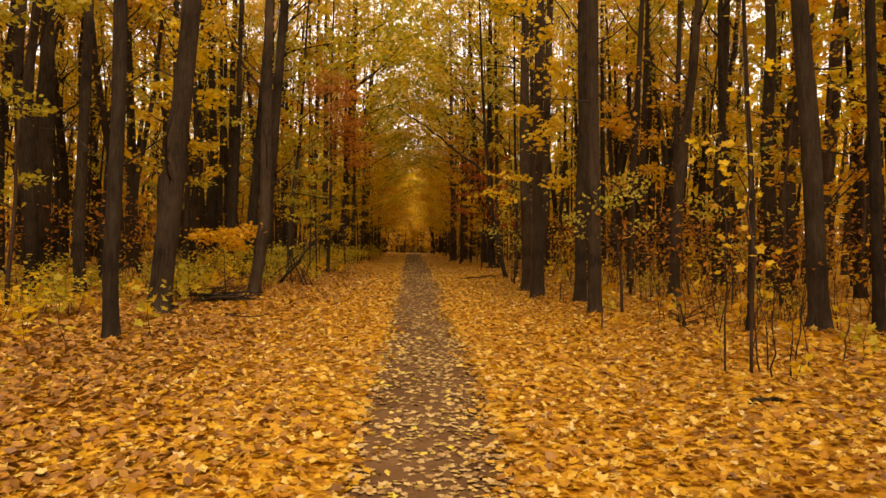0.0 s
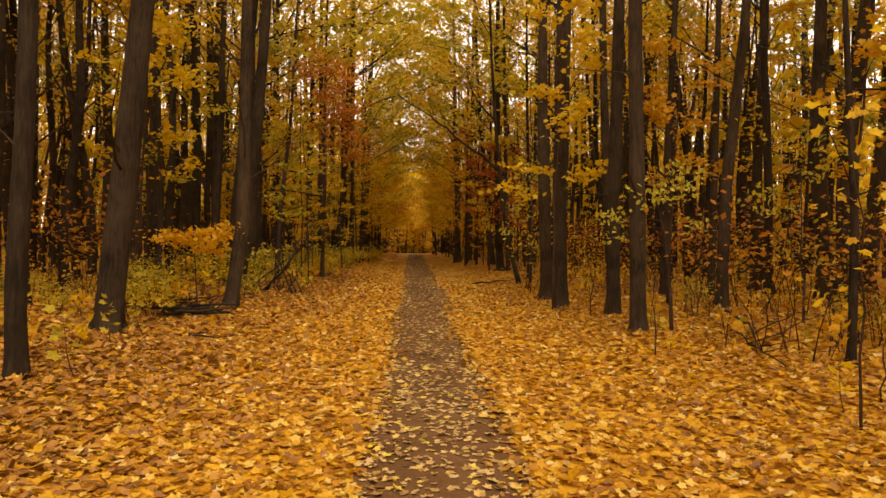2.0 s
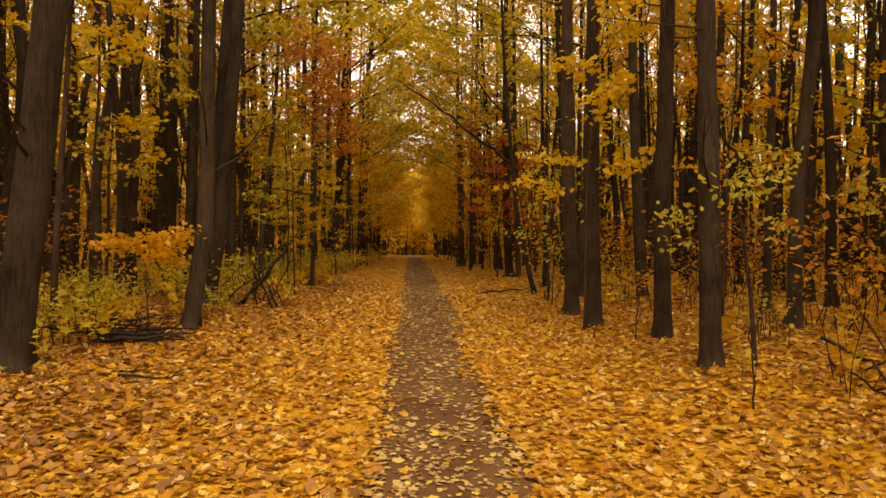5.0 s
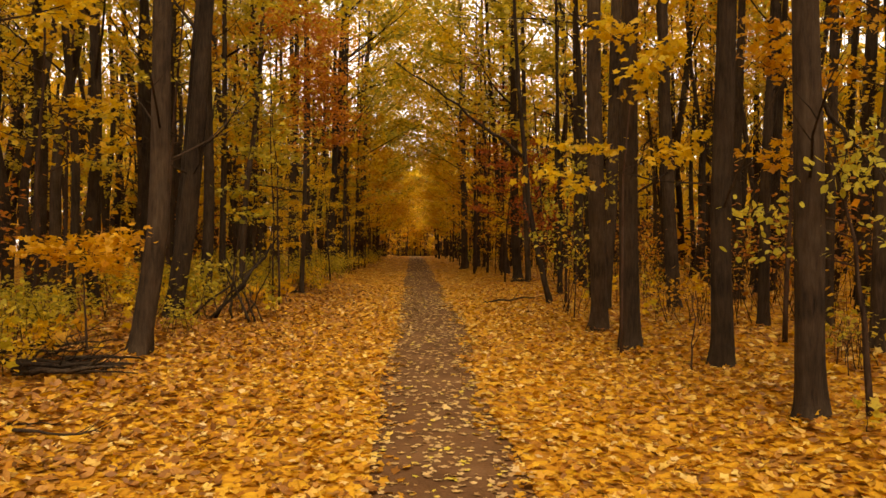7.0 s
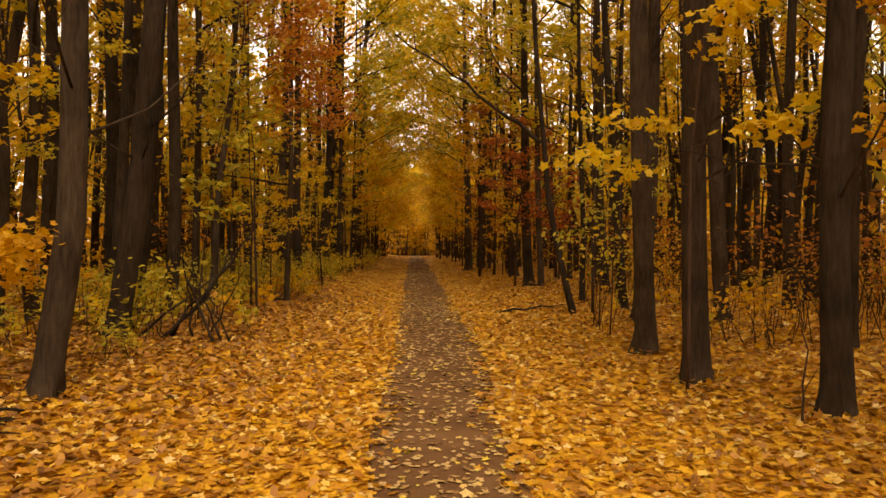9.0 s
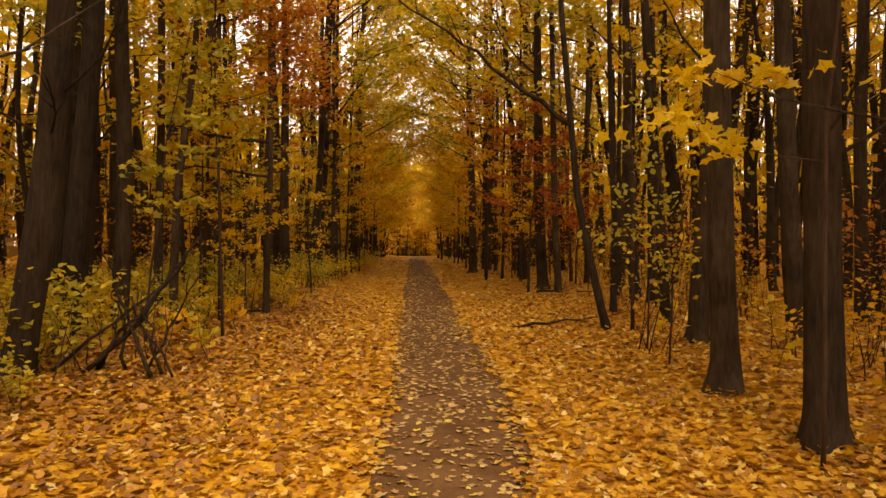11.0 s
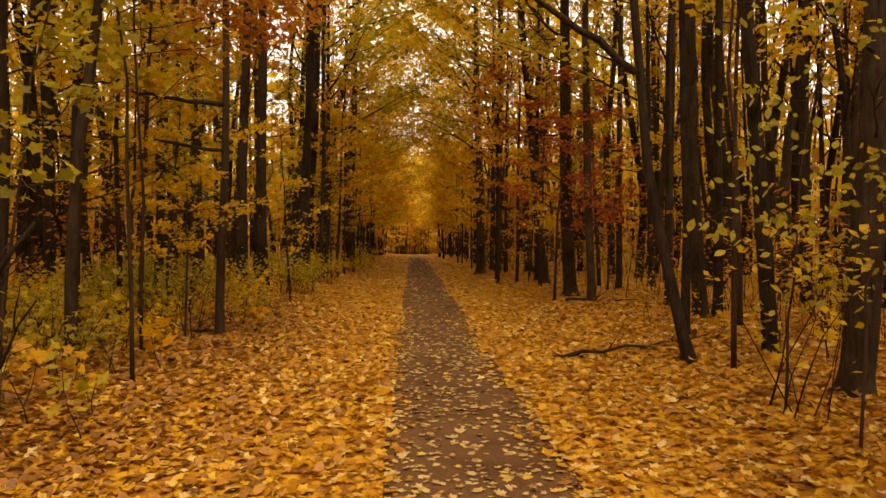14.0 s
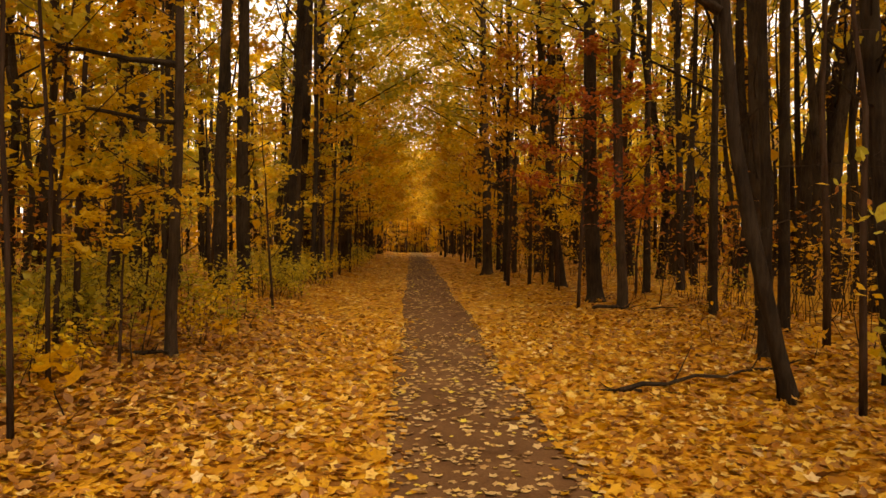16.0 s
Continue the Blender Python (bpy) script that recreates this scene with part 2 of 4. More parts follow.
def build_ground():
    xs, ys = spaced(-9, 9, 0.3, 1500), spaced(-2, 45, 0.3, 1500)
    gx, gy = np.meshgrid(xs, ys)
    gz = height(gx, gy)
    v = np.stack([gx, gy, gz], 2).reshape(-1, 3)
    w, h = len(xs), len(ys)
    f = [(j * w + i, j * w + i + 1, (j + 1) * w + i + 1, (j + 1) * w + i) for j in range(h - 1) for i in range(w - 1)]
    me = bpy.data.meshes.new("ground")
    me.from_pydata(v.tolist(), [], f)
    me.polygons.foreach_set("use_smooth", [True] * len(f))
    me.materials.append(FLOOR)
    return tagged(new("ground", me), "forest floor covered in packed yellow autumn leaves", "ground", kind="structure")


def edge_left(y):
    return -0.37 + 0.03 * np.sin(0.8 * y) + 0.02 * np.sin(2.7 * y + 1)


def edge_right(y):
    return 0.71 + 0.15 * smooth(13, 17, y) + 0.04 * np.sin(0.7 * y + 2) + 0.02 * np.sin(3.1 * y)


def build_path():
    ys = np.concatenate([np.arange(-8, 45, 0.15), np.arange(45, 98, 0.8)])
    v, f = [], []
    for i, y in enumerate(ys):
        a, b = edge_left(y) - 0.04, edge_right(y) + 0.04
        for k in range(9):
            u = k / 8
            x = a + (b - a) * u
            lift = 0.012 * math.sin(math.pi * u) ** 0.5
            v.append((x, y, ground_at(x, y) + lift + (0.004 if 0 < k < 8 else -0.01)))
        if i:
            for k in range(8):
                p = (i - 1) * 9 + k
                f.append((p, p + 1, p + 10, p + 9))
    me = bpy.data.meshes.new("path")
    me.from_pydata(v, [], f)
    me.polygons.foreach_set("use_smooth", [True] * len(f))
    me.materials.append(SOIL)
    return tagged(new("path", me), "narrow brown trodden earth path strewn with leaves", "path", kind="structure")


ground = build_ground()
path = build_path()

# ---- trees ----


def spine(h1, d1, h2, d2, top, ahead=0.0, sway=0.035):
    """A trunk's centre line: through (d1, h1) and (d2, h2), then on upwards."""
    pts = []
    slope = (d2 - d1) / max(0.3, h2 - h1)
    for h in (-0.12, 0.0, 0.06, 0.14, 0.26, 0.45, 0.8, 1.4, 2.1, 2.9, 3.8, 4.8, 6.0, 7.5, 9.2, 11.0, 13.0, 15.0, 17.0, 19.0):
        if h > top:
            break
        if h <= h1:
            d = d1 * max(0.0, h) / h1
        elif h <= h2:
            d = d1 + (d2 - d1) * (h - h1) / (h2 - h1)
        else:
            d = d2 + slope * (h - h2) * 0.6
        wave = sway * math.sin(h * 0.9 + d1 * 30 + h2 * 7) * min(1, max(0, h))
        pts.append(Vector((d + wave * 0.5, ahead * max(0, h) + wave, h)))
    return pts


def limb(at, way, length, r, rise=0.25, bits=6):
    """A branch's line: leaves the trunk at a slant, wavers and lifts."""
    pts, p, d = [Vector(at)], Vector(at), Vector(way).normalized()
    for i in range(bits):
        d = (d + Vector((random.uniform(-0.22, 0.22), random.uniform(-0.22, 0.22), random.uniform(-0.12, 0.2) + rise * 0.3))).normalized()
        p = p + d * (length / bits)
        pts.append(p.copy())
    return pts, [r * (1 - 0.85 * i / bits) for i in range(bits + 1)]


def along(pts, u):
    i = min(int(u * (len(pts) - 1)), len(pts) - 2)
    w = u * (len(pts) - 1) - i
    return pts[i].lerp(pts[i + 1], w)


def dress(tree, line, r, top, first, limbs, leaves, bark, foliage, leaf=0.13, spread=0.34, reach=(1.6, 3.4), outline=SLIP, twigs=True, joined=False):
    """Limbs with their twigs, and a crown of single leaves round them."""
    spots = []
    whole = Shape()
    for i in range(limbs):
        h = first + (top - first) * (i + random.random() * 0.8) / limbs
        k = min(range(len(line)), key=lambda q: abs(line[q].z - h))
        at = line[k].lerp(line[min(k + 1, len(line) - 1)], random.random())
        a = random.uniform(0, 6.283)
        steep = 0.5 + 1.1 * (at.z / max(top, 1))
        length = random.uniform(*reach) * (1.15 - 0.5 * at.z / top)
        pts, rad = limb(at, (math.cos(a), math.sin(a), steep), length, max(0.012, r * 0.34 * (1.1 - at.z / (top * 1.1))))
        sh = (whole if joined else Shape()).tube(pts, rad, 4 if joined else 5)
        ends = [pts]
        for t in range(4):
            base = along(pts, random.uniform(0.3, 0.9))
            b = a + random.uniform(-1.2, 1.2)
            tp, tr = limb(base, (math.cos(b), math.sin(b), random.uniform(0.1, 0.9)), length * random.uniform(0.3, 0.55), rad[3] * 0.6, bits=3 if joined else 4)
            sh.tube(tp, tr, 3 if joined else 4)
            ends.append(tp)
        if not joined:
            part("branch", sh.mesh("branch"), bark, tree)
        each = leaves // limbs
        for q in range(each):
            line_q = random.choice(ends)
            p = along(line_q, random.uniform(0.35, 1.0))
            g = spread * random.uniform(0.4, 1.5)
            spots.append((p.x + random.gauss(0, g), p.y + random.gauss(0, g), p.z + random.gauss(0, g * 0.45)))
    if joined:
        tagged(part("branchwork", whole.mesh("branchwork"), bark, tree), kind="stuff")
    n = len(spots)
    part("crown", leaf_mesh("crown", np.array(spots), rng.uniform(0.7, 1.3, n) * leaf, 0.5, outline), foliage, tree)
    return tree


def forest_tree(x, y, r, h1, d1, h2, d2, top=17.0, bark=None, foliage=None, leaves=1250, first=5.2, limbs=9, label="", leaf=0.115, joined=False, reach=(1.6, 3.4), sway=0.035, name="tree"):
    bark, foliage = bark or BARK, foliage or YELLOW
    tree = thing(name, x, y, label or "tall dark-barked forest tree with thinning yellow leaves", "tree", "trees of the forest")
    line = spine(h1, d1, h2, d2, top, sway=sway)
    rad = [r * max(0.12, 1 - 0.93 * max(0, p.z - 0.8) / top) for i, p in enumerate(line)]
    part("trunk", Shape().tube(line, rad, 9 if joined else 18, 0.14, 0.5).mesh("trunk"), bark, tree)
    for k in range(0 if joined else 6):
        at = along(line, random.uniform(0.4, 0.72))
        a = random.uniform(0, 6.283)
        tp, tr = limb(at, (math.cos(a), math.sin(a), random.uniform(-0.1, 0.7)), random.uniform(0.7, 2.3), max(0.008, r * 0.13), 0.12, 5)
        sh = Shape().tube(tp, tr, 5)
        for q in range(3):
            up, ur = limb(along(tp, random.uniform(0.3, 0.8)), (math.cos(a + random.uniform(-1, 1)), math.sin(a + random.uniform(-1, 1)), 0.4), 0.5, tr[2] * 0.6, 0.1, 3)
            sh.tube(up, ur, 3)
        part("twig", sh.mesh("twig"), bark, tree, "thin bare twig")
    return dress(tree, line, r, top, first, limbs, leaves, bark, foliage, leaf, reach=reach, joined=joined, twigs=not joined)


def young_maple(x, y, top=5.0, r=0.035, lean=0.2, foliage=None, leaves=420, first=1.2, limbs=8, leaf=0.12, reach=(0.9, 1.9), outline=MAPLE, label="", flat=0.3, toward=None, arc=6.283, joined=False):
    """An understory sapling: a thin stem and level sprays of leaves."""
    tree = thing("young_maple", x, y, label or "slender young maple with level sprays of yellow leaves", "tree", "saplings of the understory")
    if not joined:
        leaf, leaves = leaf * 0.82, int(leaves * 1.35)
    a0 = random.uniform(0, 6.28)
    n = 8
    line = [Vector((lean * (i / n) ** 1.5 * math.cos(a0), lean * (i / n) ** 1.5 * math.sin(a0), -0.08 + (top + 0.08) * i / n)) for i in range(n + 1)]
    for p in line[2:]:
        p.x += random.uniform(-0.04, 0.04)
        p.y += random.uniform(-0.04, 0.04)
    part("trunk", Shape().tube(line, [r * (1 - 0.8 * i / n) for i in range(n + 1)], 7).mesh("trunk"), TWIG, tree)
    spots = []
    whole = Shape()
    for i in range(limbs):
        u = (first + (top - first) * (i + random.random() * 0.6) / limbs) / top
        at = along(line, min(0.98, u))
        a = random.uniform(0, 6.283) if toward is None else toward + random.uniform(-arc / 2, arc / 2)
        length = random.uniform(*reach) * (1.2 - 0.7 * u)
        pts, rad = limb(at, (math.cos(a), math.sin(a), flat), length, r * 0.4 * (1.1 - u * 0.6), 0.05, 5)
        sh = (whole if joined else Shape()).tube(pts, rad, 3 if joined else 5)
        ends = [pts]
        for t in range(3):
            b = a + random.choice((-1, 1)) * random.uniform(0.5, 1.1)
            tp, tr = limb(along(pts, random.uniform(0.3, 0.85)), (math.cos(b), math.sin(b), 0.15), length * 0.4, rad[2] * 0.6, 0.0, 3)
            sh.tube(tp, tr, 3)
            ends.append(tp)
        if not joined:
            part("branch", sh.mesh("branch"), TWIG, tree)
        for q in range(leaves // limbs):
            p = along(random.choice(ends), random.uniform(0.25, 1.0))
            spots.append((p.x + random.gauss(0, 0.13), p.y + random.gauss(0, 0.13), p.z + random.gauss(-0.02, 0.05)))
    if joined:
        tagged(part("branchwork", whole.mesh("branchwork"), TWIG, tree), kind="stuff")
    part("crown", leaf_mesh("crown", np.array(spots), rng.uniform(0.65, 1.25, len(spots)) * leaf, 1.0 if outline is OVAL else 0.55, outline), foliage or YELLOW, tree)
    return tree


def add_limb(tree, pts, r, bark, leaves=0, foliage=None):
    """One more limb of a tree, through these points of its own frame."""
    pts = [Vector(p) for p in pts]
    fine = [along(pts, i / 12) + Vector((random.gauss(0, 0.02), random.gauss(0, 0.02), random.gauss(0, 0.02))) * (i > 0) for i in range(13)]
    sh = Shape().tube(fine, [r * (1 - 0.75 * i / 12) for i in range(13)], 7, 0.15)
    ends = [fine[5:]]
    for k in range(6):
        way = (fine[8] - fine[4]).normalized() + Vector((random.uniform(-0.9, 0.9), random.uniform(-0.9, 0.9), random.uniform(-0.2, 0.8)))
        tp, tr = limb(along(fine, random.uniform(0.3, 0.95)), way, random.uniform(0.4, 0.9), r * 0.3, 0.05, 4)
        sh.tube(tp, tr, 4)
        ends.append(tp)
    part("branch", sh.mesh("branch"), bark, tree)
    if leaves:
        spots = []
        for q in range(leaves):
            p = along(random.choice(ends), random.uniform(0.3, 1))
            spots.append((p.x + random.gauss(0, 0.15), p.y + random.gauss(0, 0.15), p.z + random.gauss(0, 0.08)))
        tagged(part("leafage", leaf_mesh("leafage", np.array(spots), rng.uniform(0.7, 1.2, leaves) * 0.12, 0.4, MAPLE), foliage, tree), kind="stuff")


# the trees whose place can be told, along the left verge and behind it
random.seed(11)
forest_tree(-3.42, 7.98, 0.086, 2.06, 0.02, 4.21, 0.03, bark=BARK_DARK)
forest_tree(-3.96, 11.00, 0.175, 2.82, 0.21, 5.26, 0.50, top=19)
forest_tree(-3.08, 13.60, 0.115, 1.43, 0.16, 3.82, 0.22)
forest_tree(-3.62, 16.20, 0.134, 1.44, 0.18, 4.62, 0.47, bark=BARK_DARK)
forest_tree(-4.15, 19.60, 0.112, 2.2, 0.02, 4.4, 0.0, bark=BARK_DARK)
forest_tree(-4.42, 18.70, 0.140, 2.0, 0.12, 4.0, 0.32, bark=BARK_DARK)
forest_tree(-5.75, 22.00, 0.125, 2.2, 0.0, 4.4, 0.02, bark=BARK_DARK)
forest_tree(-3.50, 19.85, 0.060, 2.0, 0.05, 4.0, 0.25, top=11, foliage=OLIVE)
forest_tree(-5.10, 19.70, 0.100, 2.4, 0.05, 5.0, 0.15, bark=BARK_DARK)
forest_tree(-7.50, 22.20, 0.150, 2.4, 0.0, 5.0, -0.05)
forest_tree(-9.50, 23.60, 0.170, 3.0, 0.0, 6.0, -0.1)
forest_tree(-8.20, 26.60, 0.150, 3.0, 0.05, 6.0, 0.05)
forest_tree(-5.49, 30.50, 0.105, 3.04, -0.10, 5.96, -0.23)
forest_tree(-4.10, 29.00, 0.130, 2.8, 0.02, 5.6, 0.06)
forest_tree(-3.56, 28.80, 0.130, 2.45, -0.04, 5.06, -0.07, bark=BARK_DARK)
forest_tree(-3.30, 31.40, 0.118, 1.99, 0.18, 5.34, 0.40, bark=BARK_DARK, foliage=GOLD)
forest_tree(-3.19, 33.00, 0.110, 2.19, -0.05, 4.43, -0.02)
forest_tree(-4.99, 34.84, 0.160, 4.09, -0.04, 8.7, -0.21, bark=BARK_DARK)
forest_tree(-3.46, 34.10, 0.170, 3.28, 0.18, 6.09, 0.32, bark=BARK_DARK)
forest_tree(-3.55, 38.58, 0.100, 2.5, -0.01, 5.43, 0.04)
forest_tree(-2.66, 40.37, 0.165, 2.67, 0.01, 5.83, 0.14)
thin = forest_tree(-2.64, 21.95, 0.056, 1.4, 0.02, 3.4, 0.04, top=12)
add_limb(thin, [(0.03, 0, 3.0), (-0.8, -0.15, 3.08), (-1.8, -0.25, 3.25)], 0.035, BARK_DARK, 60, GOLD)
add_limb(thin, [(0.03, 0, 2.4), (-1.2, 0.0, 2.55), (-2.6, 0.2, 2.6)], 0.026, BARK_DARK, 50, YELLOW)
forest_tree(-4.86, 28.03, 0.047, 2.41, -0.04, 4.99, -0.10, top=9, foliage=OLIVE)
forest_tree(-6.90, 26.00, 0.105, 2.88, -0.06, 6.53, -0.15)
forest_tree(-7.40, 27.00, 0.095, 2.88, -0.03, 5.9, -0.06, bark=BARK_DARK)
forest_tree(-7.15, 35.40, 0.140, 3.5, -0.03, 7.0, -0.1)
forest_tree(-8.27, 15.75, 0.170, 3.0, 0.0, 6.0, 0.05, bark=BARK_DARK)
forest_tree(-6.10, 12.90, 0.105, 3.0, 0.0, 6.0, 0.1, bark=BARK_DARK)
# the right verge and behind it
forest_tree(2.77, 16.08, 0.128, 2.34, -0.07, 4.07, -0.10)
forest_tree(2.73, 14.50, 0.128, 2.1, -0.03, 4.1, -0.03)
forest_tree(4.40, 8.65, 0.042, 1.6, 0.03, 3.4, -0.08, top=8, bark=BARK_DARK)
forked = forest_tree(3.01, 11.01, 0.110, 2.12, -0.02, 4.05, -0.07)
add_limb(forked, [(0.0, 0, 2.55), (0.3, 0, 2.2), (0.6, 0, 1.85)], 0.022, BARK_DARK)
forest_tree(3.32, 13.19, 0.118, 1.76, -0.02, 3.65, 0.04)
forest_tree(5.30, 13.50, 0.105, 2.08, 0.07, 4.84, 0.38)
forest_tree(5.73, 9.31, 0.140, 2.66, -0.14, 4.65, -0.32, bark=BARK_DARK)
forest_tree(6.40, 9.03, 0.080, 2.25, -0.06, 4.58, -0.16, bark=BARK_DARK)
forest_tree(5.14, 15.77, 0.080, 2.29, 0.02, 4.57, 0.15)
forest_tree(4.90, 18.60, 0.125, 2.76, -0.15, 5.11, -0.24)
forest_tree(6.18, 15.89, 0.075, 2.31, 0.06, 4.64, 0.11)
forest_tree(7.06, 20.50, 0.110, 3.0, -0.05, 6.0, 0.05)
forest_tree(8.30, 18.20, 0.130, 3.0, 0.05, 6.0, 0.2)
forest_tree(3.45, 18.30, 0.125, 2.07, 0.14, 3.91, 0.19)
leaner = forest_tree(2.84, 20.15, 0.060, 1.87, -0.45, 4.52, -0.69, top=12, bark=BARK_DARK)
add_limb(leaner, [(-0.6, 0, 3.1), (-1.1, 0.03, 3.5), (-1.5, 0.06, 3.75), (-2.0, 0.1, 4.2), (-2.6, 0.2, 4.65), (-3.3, 0.3, 5.1)], 0.045, BARK_DARK)
forest_tree(3.82, 20.30, 0.086, 1.5, -0.10, 3.8, -0.30, top=14, bark=BARK_DARK)
forest_tree(3.34, 21.50, 0.056, 1.38, 0.02, 2.68, -0.03, top=12, bark=BARK_DARK)
forest_tree(7.30, 25.50, 0.105, 2.37, -0.04, 5.1, -0.1, bark=BARK_DARK)
forest_tree(4.35, 23.35, 0.108, 2.27, -0.15, 4.79, -0.21, top=15, bark=BARK_DARK)
forest_tree(3.51, 31.42, 0.115, 1.7, -0.22, 6.83, -0.68)
forest_tree(3.05, 38.20, 0.115, 3.87, 0.04, 6.92, 0.06)
forest_tree(2.40, 37.90, 0.165, 3.05, -0.07, 6.41, -0.20)
forest_tree(3.45, 26.40, 0.086, 2.41, -0.10, 5.36, -0.18)
forest_tree(6.15, 30.60, 0.085, 2.8, -0.06, 5.2, -0.13, top=13)
forest_tree(5.11, 26.66, 0.066, 2.45, 0.02, 4.84, 0.05, top=13)
forest_tree(3.33, 27.72, 0.145, 2.5, -0.13, 5.7, -0.17, bark=BARK_DARK)

# ---- the deeper forest: a few kinds, repeated ----
kinds = []
random.seed(23)
for i in range(8):
    kinds.append(forest_tree(-40 - 3 * i, 120, (0.05, 0.14, 0.1, 0.07, 0.17, 0.12, 0.06, 0.09)[i], 2.5, random.uniform(-0.3, 0.3), 6, random.uniform(-0.7, 0.7), top=(11, 16, 15, 12, 18, 16, 11, 14)[i],
                             bark=(BARK, BARK_DARK)[i % 2], foliage=(YELLOW, OLIVE, GOLD, OLIVE, YELLOW, GOLD, YELLOW, OLIVE)[i], leaves=1650, first=(3.2, 5.6, 5.2, 3.6, 6.0, 5.6, 4.8, 5.0)[i], limbs=9, leaf=0.145, joined=True, sway=0.09))
leafy = []
for i in range(5):
    leafy.append(forest_tree(-40 - 3 * i, 135, (0.07, 0.14, 0.1, 0.12, 0.09)[i], 2.5, random.uniform(-0.3, 0.3), 6, random.uniform(-0.7, 0.7), top=(12, 17, 15, 18, 14)[i], bark=(BARK, BARK_DARK)[i % 2],
                             foliage=(YELLOW, OLIVE, GOLD, OLIVE, GOLD)[i], leaves=1350, first=(3.6, 5.0, 4.6, 5.6, 4.0)[i], limbs=11, leaf=0.165, joined=True, sway=0.09, reach=(1.8, 3.8)))
maples = []
for i in range(5):
    maples.append(young_maple(-40 - 3 * i, 125, 4.2 + i * 0.9, 0.03 + 0.005 * i, 0.5, (YELLOW, OLIVE, GOLD, YELLOW, RUSSET)[i], 950, 1.7, 10, 0.12, (1.0, 2.2), SLIP, joined=True))

bare = []
for i in range(4):
    bare.append(forest_tree(-40 - 3 * i, 130, (0.05, 0.085, 0.12, 0.065)[i], 2.5, random.uniform(-0.2, 0.2), 6, random.uniform(-0.5, 0.5), top=(10, 13, 16, 12)[i], bark=BARK_DARK, foliage=(UNDERWOOD, GOLD, OLIVE, UNDERWOOD)[i],
                            leaves=420, first=(2.2, 3.0, 3.4, 2.6)[i], limbs=17, leaf=0.1, joined=True, sway=0.1, reach=(1.3, 2.9), label="dark nearly bare forest tree with many fine branches", name="bare_tree"))
maples_far = []
for i in range(5):
    maples_far.append(young_maple(-40 - 3 * i, 140, 4.2 + i * 0.9, 0.03 + 0.005 * i, 0.5, (YELLOW, OLIVE, GOLD, YELLOW, RUSSET)[i], 430, 1.5, 6, 0.19, (1.1, 2.3), SLIP, joined=True))
taken = [(o.location.x, o.location.y) for o in scene.objects if o.parent is None and o.name.split(".")[0] == "tree"]


def room(x, y, gap):
    if any((x - a) ** 2 + (y - b) ** 2 < gap * gap for a, b in taken):
        return False
    taken.append((x, y))
    return True


def planted(kind, x, y, scale):
    c = copy_thing(kind, pose(x, y, ground_at(x, y) - 0.03, random.gauss(0, 1.6), random.gauss(0, 1.6), random.uniform(0, 360)))
    c.scale = (scale, scale, scale * random.uniform(0.92, 1.1))
    return c


random.seed(5)
count = 0
while count < 160:
    y = random.uniform(2, 50)
    side = random.choice((-1, 1))
    x = side * (3.0 + abs(random.gauss(0, 1)) * 8 if y > 36 else 5.5 + abs(random.gauss(0, 1)) * 8)
    if abs(x) > 22 or (y < 20 and abs(x) < 6.8) or (abs(x) < 6.3 and y < 33) or abs(x) > 11 + 0.75 * y:
        continue
    if room(x, y, 1.0):
        planted(random.choice(leafy if y > 27 else kinds[1:3] + kinds[4:]), x, y, random.uniform(0.85, 1.2))
        count += 1
# unseen trees added round and behind the start, to cut down the sky light there
for i in range(26):
    x, y = random.choice((-1, 1)) * random.uniform(3.2, 13), random.uniform(-16, 3)
    if room(x, y, 1.2) and (y < 1 or abs(x) > 7):
        planted(random.choice(kinds), x, y, random.uniform(0.95, 1.2))
# trees added just outside the view, so that they shade the near verges
for x, y in ((-6.9, 4.6), (-8.4, 6.9), (-7.4, 9.6), (-10.2, 9.0), (-11.0, 5.0), (7.6, 5.2), (8.6, 8.4)):
    if room(x, y, 0.8):
        planted(random.choice(kinds[4:]), x, y, random.uniform(1.0, 1.2))
count = 0
while count < 66:
    left = random.random() < 0.62
    x, y = (-random.uniform(5.6, 20) if left else random.uniform(8.5, 18)), random.uniform(9, 40)
    if abs(x) < 6 + 0.6 * y and room(x, y, 0.8):
        planted(random.choice(bare), x, y, random.uniform(0.85, 1.2))
        count += 1
count = 0
while count < 150:
    y = random.uniform(6, 84) if random.random() < 0.5 else random.uniform(29, 84)
    side = random.choice((-1, -1, -1, 1, 1))
    x = side * (2.5 + abs(random.gauss(0, 1)) * 4.5 if y > 29 else random.uniform(5.4, 13))
    if abs(x) > 6 + 0.6 * y or (side > 0 and y < 20 and x < 6.5) or (side < 0 and y < 26 and random.random() < 0.8):
        continue
    if room(x, y, 0.7):
        here = maples_far if y > 42 else maples
        kind = random.choice(here[:4]) if not (side > 0 and y > 30 and random.random() < 0.15) else here[4]
        planted(kind, x, y, random.uniform(0.8, 1.3))
        count += 1
